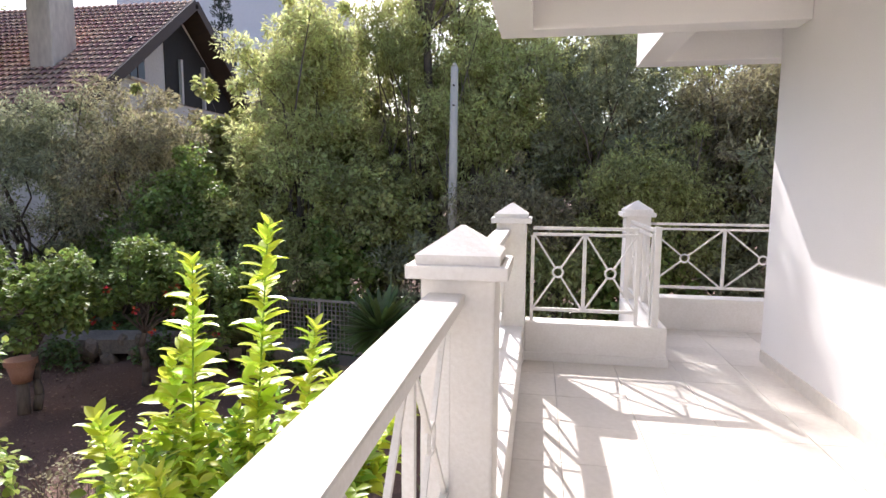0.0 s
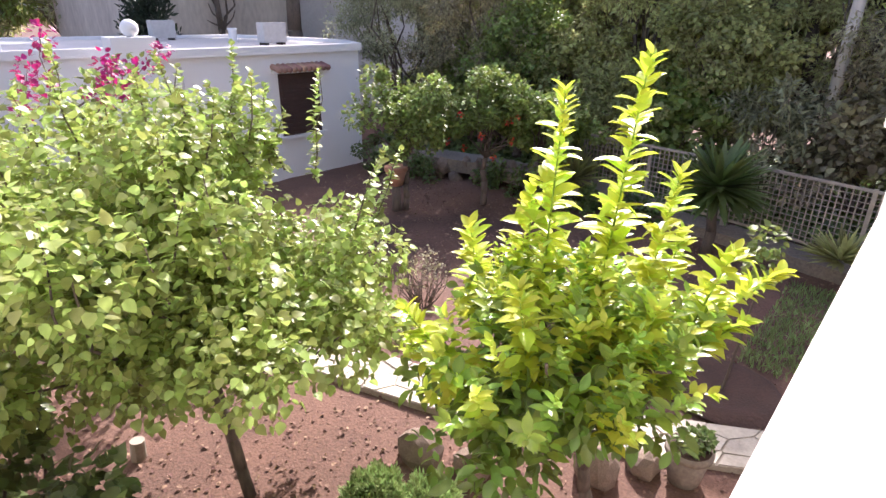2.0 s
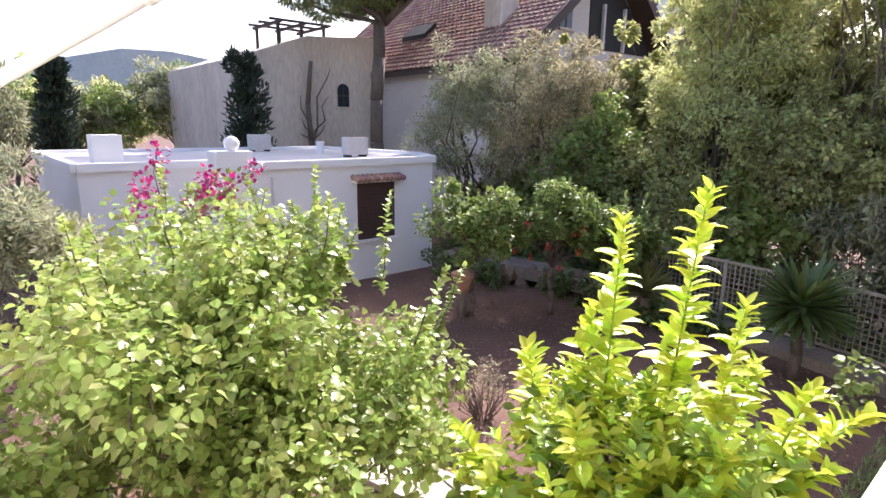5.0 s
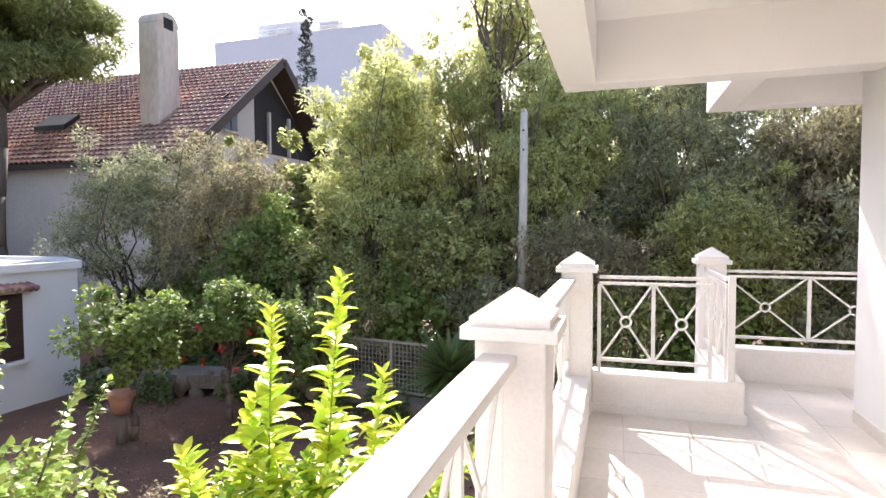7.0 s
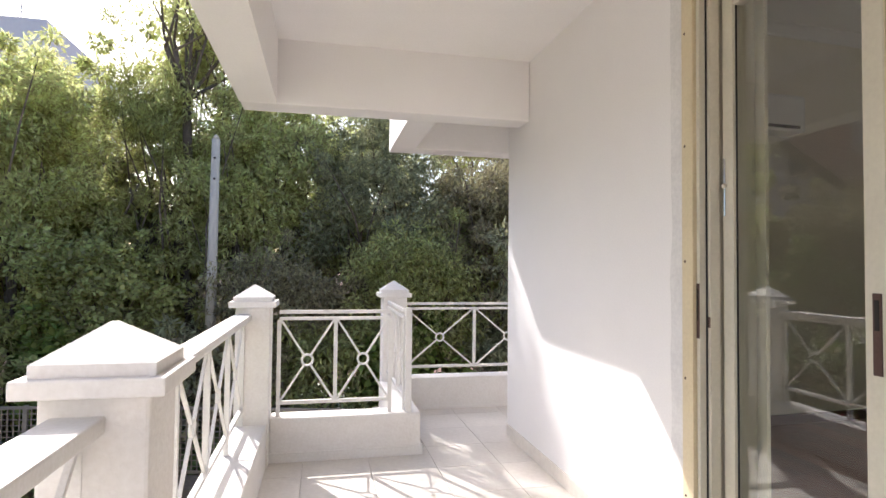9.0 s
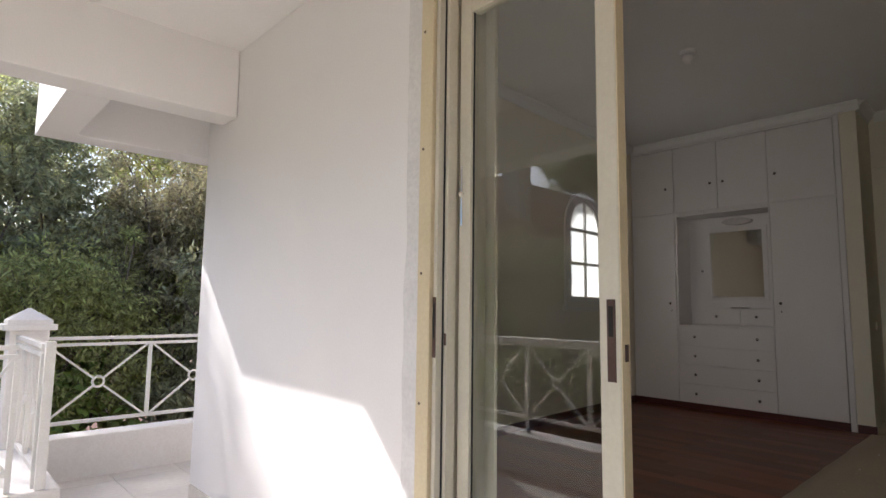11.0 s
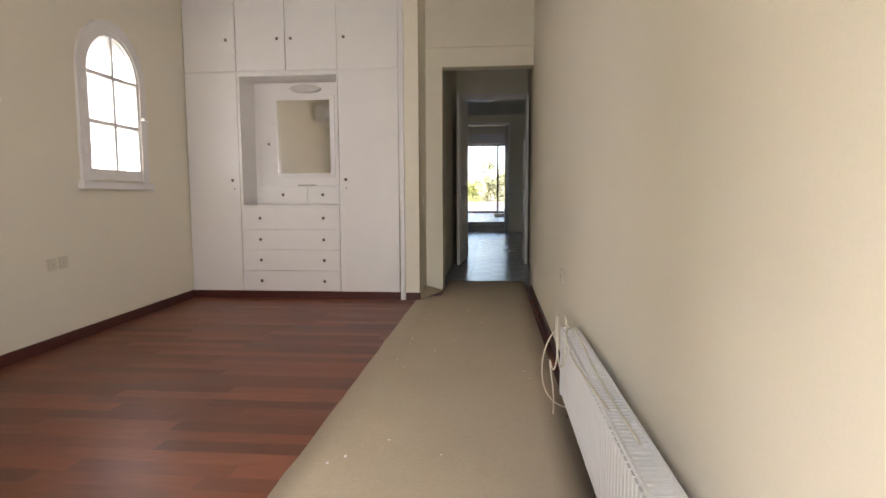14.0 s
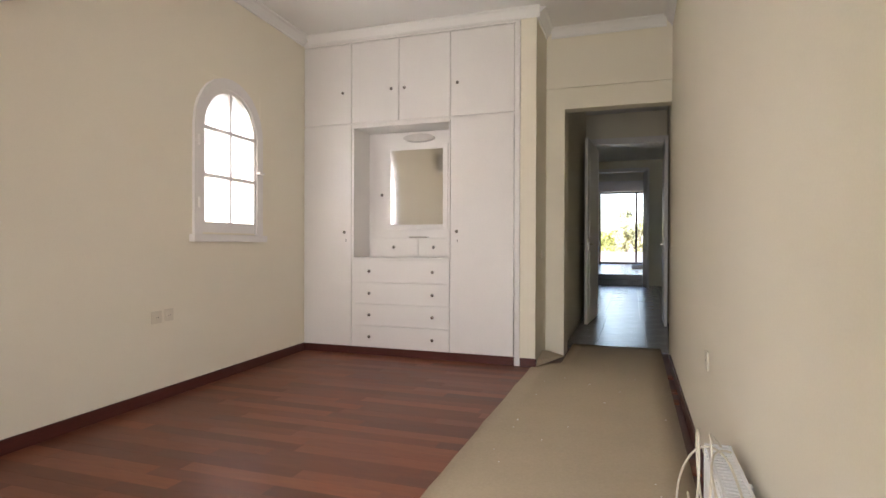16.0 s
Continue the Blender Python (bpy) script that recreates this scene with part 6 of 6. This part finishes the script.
# ---- trees behind the garden ----
BACK = [
    # x, y, crown z, radii, material, leaf shape, leaf, count, label, name
    (-9.3, 10.9, 0.8, 1.8, 1.6, 2.5, M_OLIVE, "narrow", 0.15, 15000, "dense grey-green olive tree", "olive_tree"),
    (-7.0, 11.2, 0.85, 1.9, 1.5, 2.6, M_BROWNLEAF, "narrow", 0.15, 15000, "dense olive tree with brownish foliage", "olive_tree"),
    (-4.6, 10.8, -0.2, 1.5, 1.0, 1.3, M_DARKLEAF, "oval", 0.13, 8000, "dark green oleander bush", "oleander"),
    (-3.6, 12.0, 2.0, 1.7, 1.4, 3.3, M_EUCA, "narrow", 0.2, 17000, "tall feathery light green pine", "pine_tree"),
    (-1.9, 11.0, 0.2, 1.4, 0.9, 1.5, M_DARKLEAF, "oval", 0.13, 8000, "dark ivy-covered hedge bush", "hedge_bush"),
    (-1.7, 12.6, 2.2, 1.1, 1.3, 3.4, M_DARKLEAF, "needle", 0.24, 11000, "tall dark green conifer", "conifer"),
    (0.9, 12.6, 2.3, 1.6, 1.5, 2.9, M_EUCA, "narrow", 0.2, 12000, "tall light green tree behind the garden", "tree"),
    (0.9, 10.8, 0.1, 1.5, 0.9, 1.4, M_BROWNLEAF, "narrow", 0.15, 8000, "dark tangled olive bush", "hedge_bush"),
    (2.6, 12.0, 1.9, 1.8, 1.5, 2.3, M_OLIVE, "narrow", 0.18, 12000, "dense dark olive tree behind the garden", "olive_tree"),
    (3.2, 10.4, 0.3, 1.6, 1.0, 1.8, M_DARKLEAF, "narrow", 0.15, 9000, "dark green olive bush behind the fence", "hedge_bush"),
    (4.9, 11.6, 1.6, 1.8, 1.5, 2.4, M_BROWNLEAF, "narrow", 0.17, 12000, "dense olive tree with dry brownish leaves", "olive_tree"),
    (5.6, 9.8, 0.6, 1.6, 1.1, 2.1, M_OLIVE, "narrow", 0.16, 10000, "dense grey-green olive tree behind the garden", "olive_tree"),
    (7.6, 10.6, 1.6, 1.9, 1.6, 2.5, M_DARKLEAF, "narrow", 0.17, 11000, "dense dark green tree behind the garden", "tree"),
    (9.8, 9.6, 1.2, 2.0, 1.8, 2.6, M_OLIVE, "narrow", 0.18, 9000, "dense grey-green olive tree behind the garden", "olive_tree"),
    (-0.4, 13.3, 2.4, 1.2, 1.0, 2.4, M_DARKLEAF, "narrow", 0.2, 11000, "dense dark green tree behind the garden", "tree"),
    (-4.4, 15.0, 2.6, 1.9, 1.6, 3.5, M_EUCA, "narrow", 0.26, 9000, "tall feathery light green pine", "pine_tree"),
    (-0.9, 13.8, 4.2, 1.7, 1.5, 3.8, M_EUCA, "narrow", 0.24, 9000, "tall light green tree behind the garden", "tree"),
    (2.8, 15.5, 2.8, 2.2, 1.6, 3.4, M_EUCA, "narrow", 0.24, 9000, "tall light green tree behind the garden", "tree"),
    (6.0, 15.0, 2.8, 2.3, 1.6, 3.2, M_DARKLEAF, "narrow", 0.24, 8000, "tall dark green tree behind the garden", "tree"),
    (-5.6, 10.7, -0.1, 1.3, 1.0, 1.8, M_CITRUS, "oval", 0.13, 8000, "bushy green shrub behind the citrus trees", "hedge_bush"),
    (-1.1, 12.7, 6.4, 1.5, 1.3, 2.7, M_EUCA, "narrow", 0.2, 3600, "top of a tall feathery tree behind the garden", "tree"),
    (-0.2, 12.0, 1.2, 1.5, 0.9, 3.0, M_EUCA, "narrow", 0.17, 10000, "ivy-covered dark green tree", "tree"),
    (-6.0, 15.0, 0.5, 2.2, 1.6, 2.4, M_DARKLEAF, "oval", 0.2, 6000, "dark green tree beside the villa", "tree"),
]
for x, y, cz, rx, ry, rz, mat, shape, lf, cnt, lab, nm in BACK:
    lf, cnt = lf * 0.62, int(cnt * 1.9)
    tree(nm, (x, y, GROUND), cz - rz - GROUND + 1.2, (x, y, cz, rx, ry, rz), mat, shape, lf, cnt, lab, 0.12 if rz > 1.6 else 0.06, 170, "tree" if "bush" not in nm and nm != "oleander" else "bush", "trees behind the garden")

for i in range(15):
    x = -8.6 + i * 1.3 + random.uniform(-0.25, 0.25)
    y = 10.4 + (0.9 if x < -3.5 else 0.2) - max(0, x) * 0.12 + random.uniform(-0.2, 0.2)
    mat = (M_DARKLEAF, M_CITRUS, M_OLIVE, M_BROWNLEAF)[i % 4]
    tree("hedge_bush", (x, y, GROUND), 0.5, (x, y, -0.75, 1.05, 0.8, 1.15), mat, "oval" if i % 2 else "narrow", 0.13, 4200, "dense evergreen hedge bush behind the fence", 0.05, 80, "bush", "hedge behind the fence")
for i in range(17):
    x, y = -9 + i * 1.35, 13.4 + random.uniform(-0.3, 0.5) - max(0, i - 8) * 0.14
    tree("thicket_bush", (x, y, GROUND), 0.8, (x, y, 0.6, 1.5, 0.9, 2.7), (M_DARKLEAF, M_BROWNLEAF)[i % 2], "oval", 0.14, 7200, "dark thicket bush behind the hedge", 0.06, 90, "bush", "thicket behind the hedge")

n = 26000
at = np.stack([rng.uniform(-9.5, 9.0, n), rng.uniform(9.65, 14.5, n), GROUND + rng.uniform(0.0, 0.3, n)], 1)
tagged(leaves("ground_ivy", at, rng.normal(size=(n, 3)) * np.array([1, 1, 0.4]), np.array([0, 0, 1.0]) + rng.normal(size=(n, 3)) * 0.5, rng.uniform(0.1, 0.2, n), "oval", M_IVY, None), "dark ivy and undergrowth covering the ground", "ground cover", "", "stuff")

pine = thing("umbrella_pine", (-15.5, 12.2, GROUND), "tall pine with a bent bare trunk and dark rounded crown", "tree")
bm = B()
limb(bm, (-15.5, 12.2, GROUND), (-15.6, 12.35, 4.6), 0.26, 0.2, 5, 0.012)
pcl = []
for i in range(84):
    d_ = unit(rng.normal(size=(1, 3)))[0]
    c_ = np.array([-15.6, 12.3, 7.2]) + d_ * np.array([2.8, 3.1, 2.3]) * rng.uniform(0.3, 1.0)
    pcl.append((*c_, rng.uniform(0.5, 0.95)))
    if i % 4 == 0:
        limb(bm, (-15.6, 12.6, 4.6), c_, 0.09, 0.03, 3, 0.05)
for c_ in ((-15.2, 10.0, 4.7), (-15.4, 9.2, 5.0), (-15.0, 10.8, 5.2)):
    pcl.append((*c_, 0.6))
    limb(bm, (-15.6, 12.5, 4.6), c_, 0.08, 0.03, 3, 0.05)
part("trunk", bm, M_BARK, pine, "", True)
leaves("crown", *cloud(np.array(pcl), 1050, (1, 1, 0.6), 0.16, 0.0), "narrow", M_PINE, pine)


def cypress(x, y, z0, z1, r_, label):
    g0 = thing("cypress", (x, y, z0), label, "tree", "cypresses")
    part("trunk", rod(B(), (x, y, z0), (x, y, z0 + 0.8 * (z1 - z0)), 0.09, 0.02, 8), M_BARK, g0)
    k = 40
    f = np.linspace(0.05, 1, k)
    cen = np.stack([x + rng.normal(size=k) * r_ * 0.3, y + rng.normal(size=k) * r_ * 0.3, z0 + (z1 - z0) * f, r_ * (1.05 - 0.75 * f ** 1.5)], 1)
    at, way, up_, s_ = cloud(cen, 170, (1, 1, 1.1), 0.2)
    leaves("crown", at, way + np.array([0, 0, 1.0]), up_, s_, "narrow", M_CYPRESS, g0)


cypress(-15.8, 7.65, GROUND, 3.1, 0.62, "dark slim cypress before the villa wall")
cypress(-18.1, 33.4, GROUND, 15.0, 0.75, "tall dark cypress before the apartment block")
cypress(-17, 3.0, GROUND, 2.6, 0.5, "dark slim cypress in the far garden")
for i in range(9):
    x, y = -24 - 3.0 * (i % 3) - random.uniform(0, 3), 1.6 + i * 1.15
    tree("garden_tree", (x, y, GROUND), 2.5, (x, y, 1.2 + random.uniform(-0.4, 0.6), 2.0, 1.9, 2.3), (M_OLIVE, M_CITRUS, M_EUCA)[i % 3], "narrow", 0.26, 4200, "rounded green tree in a far garden", 0.12, 30, "tree", "far garden trees")
bare = thing("bare_tree", (-17.6, 10.75, GROUND), "bare leafless tree against the villa wall", "tree")
bm = B()
limb(bm, (-17.6, 10.75, GROUND), (-17.6, 10.8, 3.4), 0.13, 0.07, 4, 0.02)
for q in ((-17.5, 11.5, 3.2), (-17.5, 10.3, 2.2), (-17.5, 11.4, 2.2), (-17.5, 10.3, 1.4), (-17.5, 11.2, 1.2), (-17.5, 10.2, 0.9)):
    limb(bm, (-17.6, 10.8, 0.6), q, 0.04, 0.012, 4, 0.06)
part("trunk", bm, M_BARK, bare, "", True)

# greenery outside the far living room
for i in range(6):
    y = -4 + i * 2.6
    tree("garden_tree", (36 + (i % 2) * 3, y, GROUND), 2.0, (36 + (i % 2) * 3, y, 0.7 + 0.3 * (i % 3), 1.8, 1.7, 1.6), (M_OLIVE, M_DARKLEAF)[i % 2], "oval", 0.16, 3600, "green tree beyond the living room balcony", 0.1, 24, "tree", "far garden trees")

# distant hills, their aerial haze painted as pale colour
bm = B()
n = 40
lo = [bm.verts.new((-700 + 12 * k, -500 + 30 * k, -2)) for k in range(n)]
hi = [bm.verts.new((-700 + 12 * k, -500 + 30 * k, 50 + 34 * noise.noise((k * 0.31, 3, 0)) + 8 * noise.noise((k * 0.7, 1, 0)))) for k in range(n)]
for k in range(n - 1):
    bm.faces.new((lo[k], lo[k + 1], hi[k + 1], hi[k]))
structure("backdrop_hills", bm, M_HILL, "distant wooded hills with haze put into their colour", "hills")

# ---- floor pieces ----
def plain_tile(name, w_, d_, t, mat, gap=0.0015):
    bm = box(B(), -w_ / 2 + gap, w_ / 2 - gap, -d_ / 2 + gap, d_ / 2 - gap, -t, 0)
    return mesh_of(name, bm, mat)


T = 0.4
tm = plain_tile("tile", T, T, 0.012, M_TILE)
for i in range(8):
    for j in range(-4, 17):
        x, y = 1.06 + T * (i + 0.5), T * (j + 0.5) - 0.05
        if (x + T / 2 < 2.95 and y < 4.62) or (y > 4.62 and x > 2.1 and x < 4.2 and y < 5.9):
            piece("tile", tm, balcony, pose(x, y, FLOOR + random.uniform(-0.0006, 0.0006)))
last_col = plain_tile("tile", 0.24, T, 0.012, M_TILE)
for j in range(0, 13):
    piece("tile", last_col, balcony, pose(2.78, T * (j + 0.5) - 0.05, FLOOR))

PW = 0.092
lengths = (0.62, 0.8, 0.98)
pm = {l_: plain_tile("plank", PW, l_, 0.012, M_PLANK, 0.0002) for l_ in lengths}
for i in range(int((WARD + 0.02 - 3.17) / PW) + 1):
    y = 1.9 - random.uniform(0, 0.6)
    while y < 4.74:
        l_ = random.choice(lengths)
        if y + l_ > 4.75:
            l_ = round(4.745 - y, 2)
            if l_ < 0.03:
                break
            if l_ not in pm:
                pm[l_] = plain_tile("plank", PW, l_, 0.012, M_PLANK, 0.0002)
        piece("plank", pm[l_], floor_bed, pose(3.17 + PW * (i + 0.5), y + l_ / 2, random.uniform(-0.0001, 0.0001)))
        y += l_
mm = plain_tile("tile", 0.5, 0.5, 0.012, M_MARBLE)
for i in range(20):
    for j in range(3 if i < 5 else 6):
        piece("tile", mm, floor_pas, pose(9.2 + 0.5 * i, (1.3 if i < 5 else 0.85) + 0.5 * j, 0))
